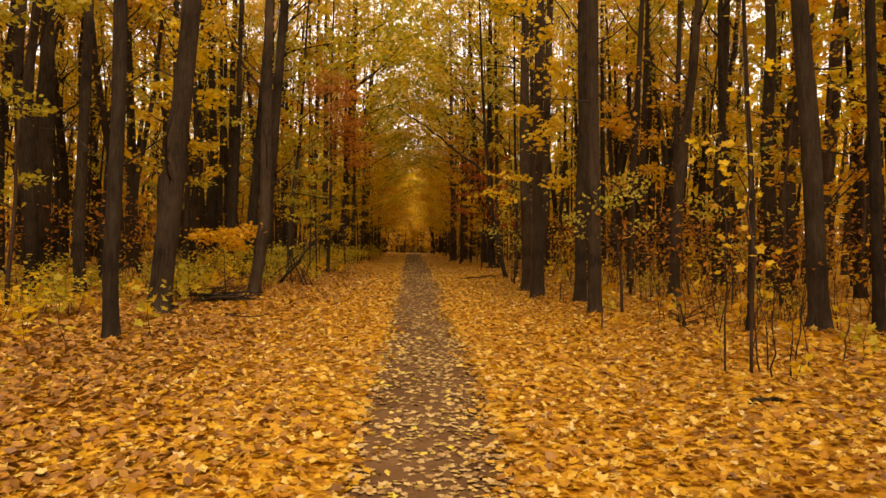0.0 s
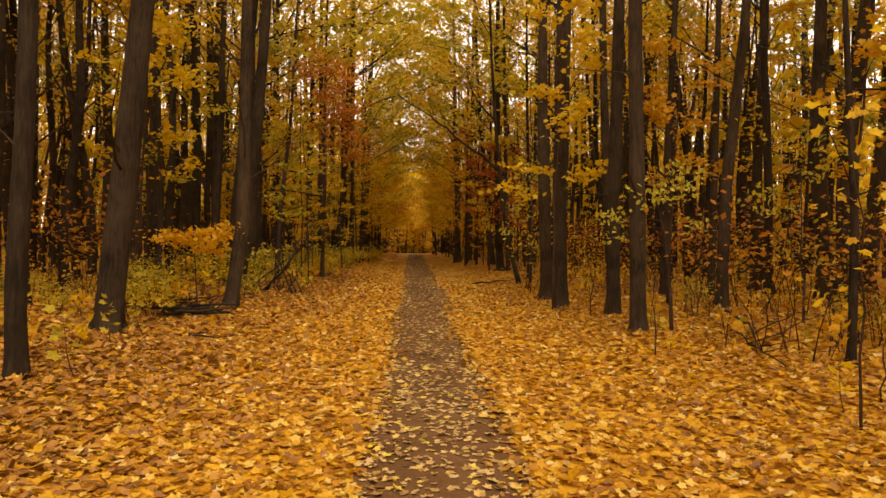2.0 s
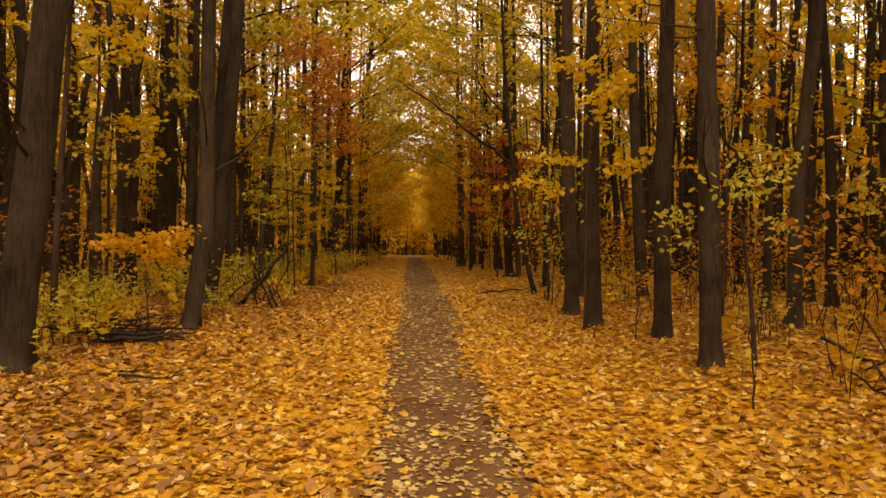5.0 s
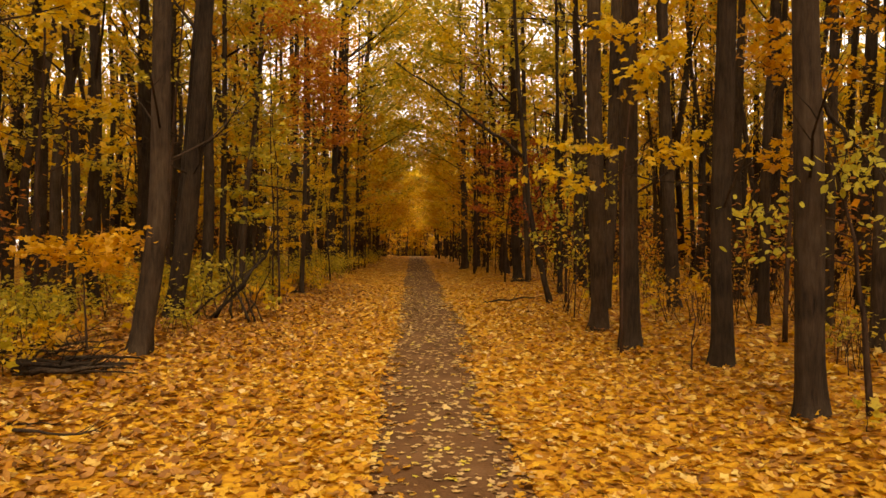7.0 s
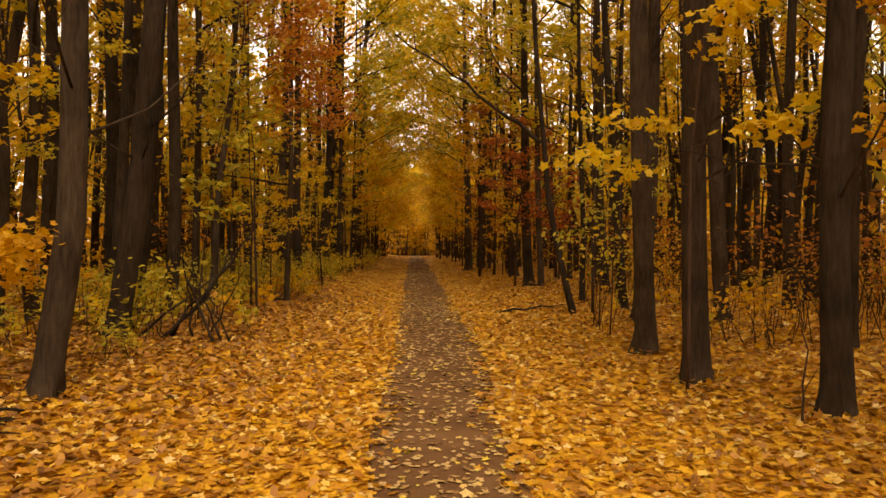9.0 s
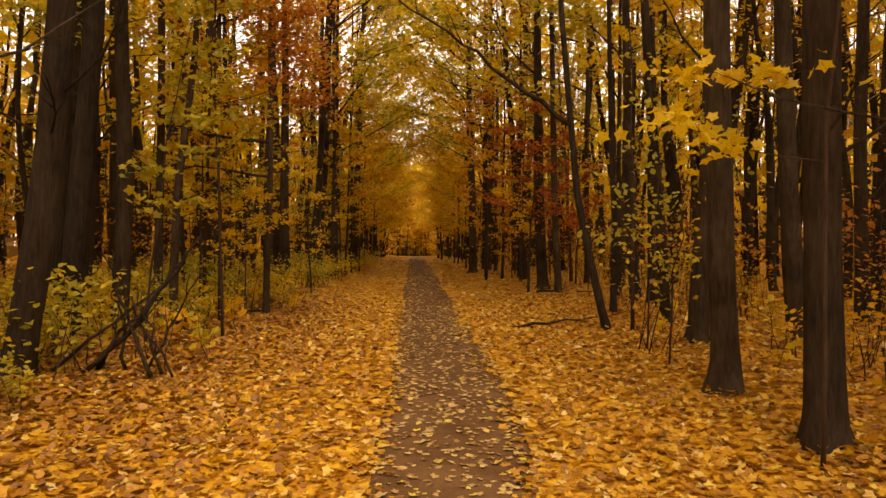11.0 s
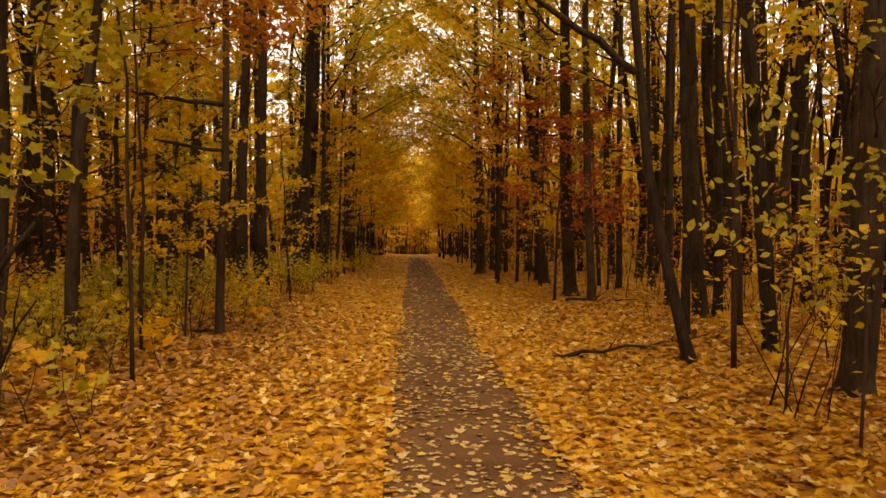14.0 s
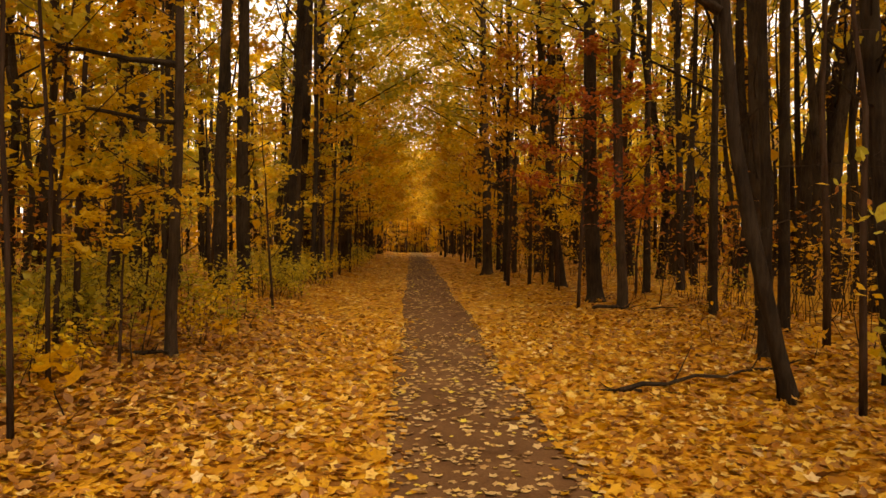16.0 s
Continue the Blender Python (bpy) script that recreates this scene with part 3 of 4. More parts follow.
# golden growth that closes the far end of the path
for i in range(60):
    x, y = random.uniform(-3.4, 3.4), random.uniform(84, 106)
    planted(maples_far[random.choice((0, 2, 3, 3))], x, y, random.uniform(0.9, 1.7) if y < 98 else random.uniform(1.5, 2.8))
for i in range(34):
    x, y = random.uniform(-2.8, 2.8), random.uniform(84, 97)
    planted(maples_far[random.choice((0, 2, 3))], x, y, random.uniform(0.25, 0.6))
for kind_set, number, x0, x1, y0, y1 in ((bare, 16, -15, -7, 13, 27), (leafy, 9, -19, -8, 22, 34), (bare, 9, 8, 15, 16, 30), (leafy, 9, 7.5, 15, 24, 37)):
    for i in range(number):
        x, y = random.uniform(x0, x1), random.uniform(y0, y1)
        if room(x, y, 0.7):
            planted(random.choice(kind_set), x, y, random.uniform(0.9, 1.2))
for i in range(9):
    y = 58 + 1.3 * i + random.uniform(-0.5, 0.5)
    x = (-1, 1)[i % 2] * random.uniform(1.9, 3.2)
    planted(kinds[random.choice((1, 2, 5, 6, 7))], x, y, random.uniform(0.7, 1.0))
for i in range(22):
    y = 36 + 2.1 * i + random.uniform(-0.8, 0.8)
    x = (1, -1, 1)[i % 3] * random.uniform(2.3, 4.2)
    planted((maples_far if y > 42 else maples)[(2, 0, 4, 2)[i % 4]], x, y, random.uniform(0.9, 1.35))


# ---- limbs that reach over the path ----


def overhang(x, y, r, h, length, toward, foliage, leaves=170, leaf=0.13, rise=0.5, top=15.0, bend=0.0, label="", name="tree"):
    """A slim verge tree whose lower limbs lean out over the path."""
    tree = thing(name, x, y, label or "slim verge tree with yellow limbs arching over the path", "tree", "trees arching over the path")
    line = spine(3.0, bend * 0.5, 7.0, bend, top)
    part("trunk", Shape().tube(line, [r * max(0.15, 1 - 0.9 * max(0, p.z) / top) for p in line], 9, 0.1, 0.4).mesh("trunk"), BARK_DARK, tree)
    spots = []
    whole = Shape()
    for i in range(9):
        z = h + i * (top - h) / 9.5
        at = min(line, key=lambda p: abs(p.z - z))
        a = toward + random.uniform(-0.9, 0.9)
        pts, rad = limb(at, (math.cos(a), math.sin(a), rise * random.uniform(0.6, 1.4)), length * random.uniform(0.7, 1.15), r * 0.4, 0.1, 6)
        whole.tube(pts, rad, 4)
        ends = [pts]
        for t in range(4):
            b = a + random.uniform(-1.1, 1.1)
            tp, tr = limb(along(pts, random.uniform(0.25, 0.9)), (math.cos(b), math.sin(b), 0.3), length * 0.35, rad[3] * 0.6, 0.05, 3)
            whole.tube(tp, tr, 3)
            ends.append(tp)
        for q in range(leaves):
            p = along(random.choice(ends), random.uniform(0.2, 1))
            spots.append((p.x + random.gauss(0, 0.22), p.y + random.gauss(0, 0.22), p.z + random.gauss(0, 0.12)))
    tagged(part("branchwork", whole.mesh("branchwork"), BARK_DARK, tree), kind="stuff")
    part("crown", leaf_mesh("crown", np.array(spots), rng.uniform(0.7, 1.3, len(spots)) * leaf, 0.5, SLIP), foliage, tree)
    return tree


random.seed(31)
arch = [overhang(-60, 120 + 4 * i, 0.07, 3.6 + 0.5 * i, 3.8 + 0.35 * i, 0.0, (YELLOW, OLIVE, YELLOW, OLIVE)[i], 190, 0.17, 0.5) for i in range(4)]
for i in range(28):
    side = (-1, 1)[i % 2]
    y = 22 + 1.4 * i + random.uniform(-0.6, 0.6)
    x = side * (random.uniform(2.5, 3.6) if y > 31 else random.uniform(4.2, 5.6))
    if room(x, y, 0.45):
        c = copy_thing(random.choice(arch), pose(x, y, ground_at(x, y) - 0.02, 0, 0, (0 if side < 0 else 180) + random.uniform(-25, 25)))
        k = random.uniform(0.85, 1.2)
        c.scale = (k, k, k)
low_arch = [overhang(-60, 140 + 4 * i, 0.05, 1.9 + 0.3 * i, 3.0 + 0.3 * i, 0.0, (YELLOW, GOLD, YELLOW)[i], 210, 0.13, 0.3, 9.0, label="slim verge maple with low golden limbs over the path", name="maple_tree") for i in range(3)]
for i in range(14):
    side = (-1, 1)[i % 2]
    y = 46 + 2.8 * i + random.uniform(-0.8, 0.8)
    x = side * random.uniform(2.4, 3.4)
    c = copy_thing(low_arch[i % 3], pose(x, y, ground_at(x, y) - 0.02, 0, 0, (0 if side < 0 else 180) + random.uniform(-35, 35)))
    k = random.uniform(0.85, 1.15)
    c.scale = (k, k, k)
arch += low_arch
# the kinds that the rows were planted from take the last places themselves
for i, o in enumerate(arch + kinds + maples + bare + leafy + maples_far):
    x, y = (-9 - 2.1 * i, 38 + 3 * (i % 5)) if i % 2 else (9 + 2.1 * i, 38 + 3 * (i % 5))
    o.location = (x, y, ground_at(x, y) - 0.02)

# ---- saplings that stand out ----
random.seed(47)
young_maple(-3.6, 13.5, 1.2, 0.016, 0.1, GOLD, 520, 0.96, 10, 0.095, (1.0, 1.6), MAPLE, "low young maple with one level tier of golden leaves", 0.0)
young_maple(3.45, 10.95, 2.25, 0.03, 0.3, LIME, 260, 1.2, 9, 0.085, (0.8, 1.3), OVAL, "leaning sapling with small lime-green leaves", 0.2)
young_maple(2.5, 14.15, 6.0, 0.017, 0.3, YELLOW, 640, 1.8, 11, 0.125, (0.9, 1.6), MAPLE, "young maple with bright yellow sprays before two trunks", 0.2, 3.3, 4.4)
young_maple(2.6, 17.0, 2.8, 0.012, 0.3, OLIVE, 200, 0.7, 8, 0.085, (0.5, 1.0), OVAL, "small sapling with olive-yellow leaves")
young_maple(2.75, 18.1, 3.0, 0.013, 0.3, LIME, 120, 1.0, 9, 0.1, (0.8, 1.4), OVAL, "thin sapling with few round lime-yellow leaves", 0.2, 3.1, 4.0)
young_maple(4.7, 14.4, 4.8, 0.035, 0.3, GOLD, 520, 2.1, 10, 0.12, (0.9, 1.7), MAPLE, "young maple with orange-gold leaves in tiers", 0.12)
young_maple(-4.7, 13.2, 7.6, 0.05, 0.5, YELLOW, 800, 3.5, 12, 0.14, (1.2, 2.3), MAPLE)
young_maple(-2.95, 20.2, 6.6, 0.02, 0.4, OLIVE, 620, 2.4, 12, 0.12, (0.9, 1.8), MAPLE, "young maple with olive-yellow leaves on thin limbs")
young_maple(-3.3, 18.3, 4.0, 0.017, 0.5, OLIVE, 260, 1.5, 8, 0.13, (0.7, 1.3), MAPLE, "sapling with olive-green leaves on drooping twigs")
young_maple(-2.6, 19.1, 5.4, 0.022, 0.25, RUSSET, 2800, 2.9, 16, 0.09, (1.9, 3.1), SLIP, "young tree with russet-brown leaves over the path", 0.25, 0.0, 2.4)
young_maple(2.8, 26.9, 4.6, 0.035, 0.3, REDDISH, 1700, 1.4, 15, 0.11, (1.1, 2.1), SLIP, "young tree with russet-red leaves beside the path", 0.15)
young_maple(4.4, 28.6, 3.2, 0.03, 0.3, REDDISH, 320, 1.2, 9, 0.12, (0.8, 1.4), OVAL, "young tree with russet-red leaves beside the path")
young_maple(2.4, 33.0, 6.8, 0.05, 0.5, GOLD, 900, 2.0, 13, 0.14, (1.4, 2.6), OVAL, "young tree with golden limbs reaching over the path", 0.15, 3.14, 3.6)
young_maple(-2.6, 34.0, 5.6, 0.045, 0.4, GOLD, 700, 2.0, 11, 0.14, (1.3, 2.4), OVAL, "young tree with golden limbs reaching over the path", 0.15, 0.0, 3.6)
young_maple(-4.6, 23.6, 7.2, 0.05, 0.4, GOLD, 800, 3.4, 12, 0.13, (1.2, 2.2), MAPLE)
young_maple(-5.6, 16.2, 5.6, 0.04, 0.4, YELLOW, 480, 2.2, 10, 0.13, (1.0, 1.8), MAPLE)
young_maple(4.3, 22.0, 7.0, 0.045, 0.4, YELLOW, 560, 3.4, 11, 0.13, (1.1, 2.0), MAPLE)
young_maple(7.8, 10.4, 8.0, 0.05, 0.4, YELLOW, 700, 2.6, 12, 0.14, (1.2, 2.3), MAPLE)
young_maple(8.8, 14.2, 8.0, 0.05, 0.4, OLIVE, 700, 2.6, 12, 0.14, (1.2, 2.3), MAPLE)
young_maple(9.4, 18.0, 8.5, 0.05, 0.4, YELLOW, 700, 3.0, 12, 0.14, (1.2, 2.3), MAPLE)
young_maple(6.9, 12.4, 5.6, 0.04, 0.4, GOLD, 560, 1.6, 11, 0.13, (1.0, 1.9), MAPLE)
young_maple(5.4, 11.2, 2.6, 0.02, 0.3, OLIVE, 200, 0.7, 9, 0.09, (0.6, 1.1), OVAL)
young_maple(-6.2, 10.8, 5.2, 0.04, 0.4, OLIVE, 420, 1.5, 10, 0.12, (0.9, 1.7), MAPLE)
young_maple(3.26, 6.37, 3.2, 0.018, 0.15, YELLOW, 40, 1.0, 6, 0.1, (0.4, 0.8), MAPLE, "bare thin sapling with a few yellow leaves")
young_maple(3.12, 6.62, 2.4, 0.012, 0.15, YELLOW, 24, 0.9, 5, 0.1, (0.3, 0.6), MAPLE, "bare thin sapling with a few yellow leaves")
young_maple(3.05, 19.57, 6.0, 0.03, 0.3, OLIVE, 60, 2.6, 7, 0.1, (0.5, 1.0), OVAL, "bare thin sapling with a few yellow leaves")

for x, y, tall, tint, arm in ((-2.4, 39.5, 5.6, GOLD, 0.0), (-2.6, 45.5, 6.4, YELLOW, 0.0), (2.5, 43.0, 6.0, YELLOW, 3.14), (2.4, 50.5, 6.6, GOLD, 3.14), (-2.4, 53.0, 6.6, YELLOW, 0.0), (2.5, 59.0, 7.0, YELLOW, 3.14), (-2.5, 63.0, 7.0, GOLD, 0.0)):
    young_maple(x, y, tall, 0.04, 0.3, tint, 1500, 2.0, 13, 0.14, (1.8, 3.2), SLIP, "young maple with level golden limbs over the path", 0.08, arm, 3.4, True)
young_maple(-5.4, 21.0, 8.0, 0.05, 0.4, YELLOW, 900, 2.8, 13, 0.12, (1.2, 2.2), MAPLE)
young_maple(-3.9, 22.6, 7.6, 0.04, 0.4, GOLD, 900, 2.6, 13, 0.12, (1.1, 2.0), MAPLE)
young_maple(-6.4, 18.6, 7.0, 0.04, 0.4, OLIVE, 700, 2.2, 12, 0.12, (1.1, 2.0), MAPLE)
for i in range(40):
    side = -1 if i < 24 else 1
    y = random.uniform(21, 58) if side < 0 else random.uniform(26, 58)
    x = side * random.uniform(2.5, 4.6)
    if room(x, y, 0.5):
        planted((maples_far if y > 42 else maples)[random.choice((0, 1, 3) if side < 0 else (2, 4, 0))], x, y, random.uniform(0.45, 0.85))

# ---- shrubs ----


def shrub(x, y, tall, stems, leaves, foliage, leaf=0.06, wide=0.5, label=""):
    bush = thing("shrub", x, y, label or "waist-high shrub with small yellow-green leaves", "shrub", "undergrowth of the verges")
    sh, ends = Shape(), []
    for i in range(stems):
        a, lean = random.uniform(0, 6.283), random.uniform(0.05, 0.55)
        at = (random.gauss(0, wide * 0.4), random.gauss(0, wide * 0.4), -0.05)
        pts, rad = limb(at, (lean * math.cos(a), lean * math.sin(a), 1), tall * random.uniform(0.6, 1.1), random.uniform(0.005, 0.011), 0.1, 4)
        sh.tube(pts, rad, 3)
        ends.append(pts)
        for k in range(2):
            b = random.uniform(0, 6.283)
            tp, tr = limb(along(pts, random.uniform(0.4, 0.85)), (math.cos(b), math.sin(b), 0.5), tall * 0.35, rad[2] * 0.7, 0, 3)
            sh.tube(tp, tr, 3)
            ends.append(tp)
    tagged(part("stemwork", sh.mesh("stemwork"), TWIG, bush), kind="stuff")
    spots = []
    for q in range(leaves):
        p = along(random.choice(ends), random.uniform(0.2, 1))
        spots.append((p.x + random.gauss(0, 0.09), p.y + random.gauss(0, 0.09), max(0.03, p.z + random.gauss(0, 0.06))))
    part("foliage", leaf_mesh("foliage", np.array(spots), rng.uniform(0.8, 1.5, len(spots)) * leaf, 0.5, SLIP), foliage, bush)
    return bush


random.seed(59)
shrubs = [shrub(-4.6, 12.6, 0.75, 8, 300, OLIVE, 0.055), shrub(-5.4, 15.2, 0.95, 9, 320, OLIVE, 0.06), shrub(-4.7, 20.4, 0.85, 8, 290, YELLOW, 0.06),
          shrub(-4.2, 23.0, 0.8, 9, 240, OLIVE, 0.06),
          shrub(4.4, 12.6, 0.8, 9, 60, OLIVE, 0.06, label="sparse brown shrub with a few small leaves"),
          shrub(4.9, 17.2, 0.9, 10, 90, GOLD, 0.06, label="sparse brown shrub with a few small leaves"),
          shrub(6.3, 13.4, 1.9, 12, 110, GOLD, 0.08, 0.9, "tall thicket of bare brown stems with few leaves"),
          shrub(5.9, 21.6, 2.4, 13, 150, RUSSET, 0.08, 1.0, "tall thicket of bare brown stems with few leaves")]
shrub(2.8, 18.0, 2.2, 9, 110, YELLOW, 0.065, 0.4, "many-stemmed dark bush with scattered yellow leaves")


def scatter_shrubs(number, kinds_here, left, right, near, far):
    done = 0
    while done < number:
        x, y = random.uniform(left, right), random.uniform(near, far)
        if room(x, y, 0.4):
            c = copy_thing(random.choice(kinds_here), pose(x, y, ground_at(x, y), 0, 0, random.uniform(0, 360)))
            k = random.uniform(0.7, 1.25)
            c.scale = (k, k, k * random.uniform(0.8, 1.15))
            done += 1


scatter_shrubs(15, shrubs[:5], -7.5, -3.5, 9.5, 15)
scatter_shrubs(17, shrubs[:6], -6.0, -2.8, 15, 21)
scatter_shrubs(36, shrubs[:5], -7.0, -2.9, 20, 30)
scatter_shrubs(36, shrubs[:4], -9.0, -3.0, 30, 46)
scatter_shrubs(16, shrubs[:4], -8.0, -5.0, 5, 10)
scatter_shrubs(28, shrubs[4:], 4.2, 10.0, 9, 20)
scatter_shrubs(36, shrubs[4:], 3.6, 11.0, 20, 36)
scatter_shrubs(16, shrubs[5:], -10.0, -5.0, 12, 30)
scatter_shrubs(24, shrubs[2:], 2.7, 9.0, 36, 52)
scatter_shrubs(24, shrubs[2:4], -3.0, 3.0, 91, 99)
scatter_shrubs(30, shrubs[:4], -3.8, -2.3, 22, 50)

# ---- seedlings ----
random.seed(67)
STALKED = np.array([(0.035, 0.62, 0)] + [(x, y + 0.85, 0) for x, y, z in MAPLE[1:].tolist()] + [(-0.035, 0.62, 0), (0, 0, 0)])
seedling_leaf = {m.name: [leaf_mesh("leaf", np.zeros((1, 3)), np.array([0.12]), 0.05, STALKED, 0.3) for i in range(3)] for m in (OLIVE, YELLOW, GOLD)}


def seedling(x, y, tall, leaves, foliage, label):
    """A knee-high maple seedling: a thin stem and a few large leaves on stalks."""
    plant = thing("maple_seedling", x, y, label, "seedling", "seedlings of the verges")
    line, rad = limb((0, 0, -0.03), (random.uniform(-0.3, 0.3), random.uniform(-0.3, 0.3), 1), tall, 0.006, 0.1, 5)
    part("stem", Shape().tube(line, rad, 4).mesh("stem"), TWIG, plant)
    for i in range(leaves):
        blade = part("leaf", seedling_leaf[foliage.name][i % 3], foliage, plant)
        blade.matrix_basis = pose(*along(line, random.uniform(0.4, 1.0)), random.gauss(0, 22), random.gauss(0, 22), random.uniform(0, 360)) @ Matrix.Scale(random.uniform(0.5, 1.0), 4)
    return plant


nursery = [seedling(-3.3, 5.6, 0.32, 9, OLIVE, "knee-high maple seedling with broad olive-yellow leaves"),
           seedling(-3.9, 7.2, 0.5, 12, YELLOW, "knee-high maple seedling with broad yellow leaves"),
           seedling(-4.6, 8.4, 0.65, 14, OLIVE, "knee-high maple seedling with broad olive-yellow leaves"),
           seedling(3.4, 5.9, 0.28, 8, YELLOW, "knee-high maple seedling with broad yellow leaves"),
           seedling(4.3, 7.4, 0.45, 11, GOLD, "knee-high maple seedling with broad golden leaves")]
for number, x0, x1, y0, y1 in ((26, -6.5, -2.9, 4.0, 10.5), (20, 2.9, 6.5, 4.6, 10.5), (14, -5.5, -3.3, 10.5, 15), (54, -5.6, -2.2, 15, 24), (20, 3.4, 7.0, 11, 20), (10, 3.2, 6.0, 18, 23)):
    for i in range(number):
        x, y = random.uniform(x0, x1), random.uniform(y0, y1)
        c = copy_thing(random.choice(nursery), pose(x, y, ground_at(x, y), 0, 0, random.uniform(0, 360)))
        k = random.uniform(0.7, 1.3)
        c.scale = (k, k, k)

# ---- dead wood ----


def dead_wood(x, y, runs, label, name="fallen_branch", material=None):
    """Crooked sticks, each from one point to another of the ground's own frame, with a few side twigs."""
    wood = thing(name, x, y, label, "branch", "dead wood on the ground")
    for a, b, r in runs:
        a, b = Vector(a), Vector(b)
        pts = [a.lerp(b, i / 7) + Vector((random.gauss(0, 0.02), random.gauss(0, 0.02), random.gauss(0, 0.012))) * (b - a).length * (0 if i == 0 else 1) for i in range(8)]
        sh = Shape().tube(pts, [r * (1 - 0.7 * i / 7) for i in range(8)], 7, 0.2)
        for k in range(3):
            way = (b - a).normalized() + Vector((random.uniform(-0.8, 0.8), random.uniform(-0.8, 0.8), random.uniform(0, 0.7)))
            tp, tr = limb(along(pts, random.uniform(0.3, 0.9)), way, (b - a).length * 0.3, r * 0.4, 0.05, 4)
            sh.tube(tp, tr, 4)
        part("stick", sh.mesh("stick"), material or TWIG, wood)
    return wood


random.seed(61)
dead_wood(1.62, 20.66, [((0, 0, 0.03), (1.7, 0.35, 0.21), 0.024), ((0.2, 0, 0.03), (-0.3, 0.1, 0.02), 0.016), ((0.7, 0.1, 0.03), (0.2, -0.25, 0.03), 0.014)], "long thin fallen branch lying on yellow leaves", material=BARK_DARK)
dead_wood(4.2, 11.2, [((0.1, 0, 0.3), (-0.7, -3.0, -0.05), 0.02), ((0.05, -0.2, 0.12), (-0.45, -2.3, -0.03), 0.014), ((0.3, -0.4, 0.02), (0.5, -1.4, 0.45), 0.011), ((-0.3, -1.4, 0.02), (0.2, -2.3, 0.5), 0.01)], "thin brown fallen branches leaning in the leaves")
dead_wood(-2.85, 16.6, [((-0.3, 0.1, 0), (0.7, 0.0, 1.35), 0.034), ((0.3, -0.1, 0), (-0.25, 0.1, 1.15), 0.024), ((-0.4, 0, 0), (0.45, 0.1, 1.0), 0.026),
                        ((0, 0.1, 0), (-0.1, 0.05, 1.2), 0.018), ((0.35, 0.05, 0), (0.02, 0.1, 0.75), 0.02), ((-0.7, -0.1, 0), (0.6, 0.2, 1.2), 0.02), ((0.15, 0.2, 0), (0.6, 0.25, 0.95), 0.016), ((0.5, -0.1, 0), (0.1, 0, 0.8), 0.014)],
          "crossed dead brown branches standing in the undergrowth", "dead_bush", BARK_DARK)
pile = []
for i in range(12):
    a, d = random.uniform(-0.5, 0.5), random.uniform(0.3, 0.6)
    cx, cy, z = random.uniform(-0.5, 0.1), random.uniform(-0.25, 0.3), 0.03 + 0.012 * i
    pile.append(((cx - d * math.cos(a), cy - d * math.sin(a), z), (cx + d * math.cos(a), cy + d * math.sin(a), z + random.uniform(-0.02, 0.08)), random.uniform(0.012, 0.035)))
dead_wood(-3.1, 12.5, pile, "heap of dark rotten branches among the leaves", "brush_pile", BARK_DARK)
brush = []
for i in range(14):
    a, d = random.uniform(-0.9, 0.9), random.uniform(0.3, 0.7)
    cx, cy, z = random.uniform(-0.6, 0.6), random.uniform(-0.3, 0.4), 0.03 + 0.014 * i
    brush.append(((cx - d * math.cos(a), cy - d * math.sin(a), z), (cx + d * math.cos(a), cy + d * math.sin(a), z + random.uniform(0.0, 0.22)), random.uniform(0.009, 0.024)))
dead_wood(-3.95, 13.0, brush, "loose heap of dark dead twigs under the shrubs", "brush_pile", BARK_DARK)
dead_wood(-2.9, 10.9, [((0, 0, 0.03), (0.7, -0.1, 0.04), 0.014), ((-0.3, 0.2, 0.03), (0.3, 0.1, 0.05), 0.012)], "short dark twigs lying on fallen leaves", material=BARK_DARK)
dead_wood(-2.95, 21.8, [((0, 0, 0.03), (0.35, 0.05, 0.06), 0.03)], "short dark log at the foot of a thin trunk", material=BARK_DARK)
dead_wood(2.9, 5.45, [((-0.12, 0, 0.02), (0.14, 0.05, 0.04), 0.03), ((-0.05, 0.1, 0.02), (0.15, 0.0, 0.03), 0.02)], "dark piece of rotten wood among leaves", material=BARK_DARK)
dead_wood(3.6, 26.2, [((-0.7, 0.1, 0.04), (0.6, -0.1, 0.06), 0.03)], "fallen branch under russet saplings", material=BARK_DARK)
dead_wood(2.72, 9.55, [((0, 0, -0.03), (-0.02, 0.02, 0.85), 0.01)], "bare upright twig in the leaves", "bare_twig")
dead_wood(2.85, 12.85, [((0, 0, -0.03), (0.01, 0.02, 0.8), 0.012)], "bare upright twig in the leaves", "bare_twig")
for x, y, tall in ((3.3, 6.05, 0.95), (3.42, 6.5, 1.3), (3.55, 6.2, 0.7), (3.62, 6.75, 0.9), (3.85, 6.35, 0.75), (4.05, 7.0, 1.1), (3.75, 7.3, 0.8), (4.3, 6.6, 0.6)):
    dead_wood(x, y, [((0, 0, -0.03), (random.uniform(-0.12, 0.12), random.uniform(-0.1, 0.1), tall), 0.009)], "bare upright reddish-brown twig in the leaves", "bare_twig")

# ---- far woods all round ----


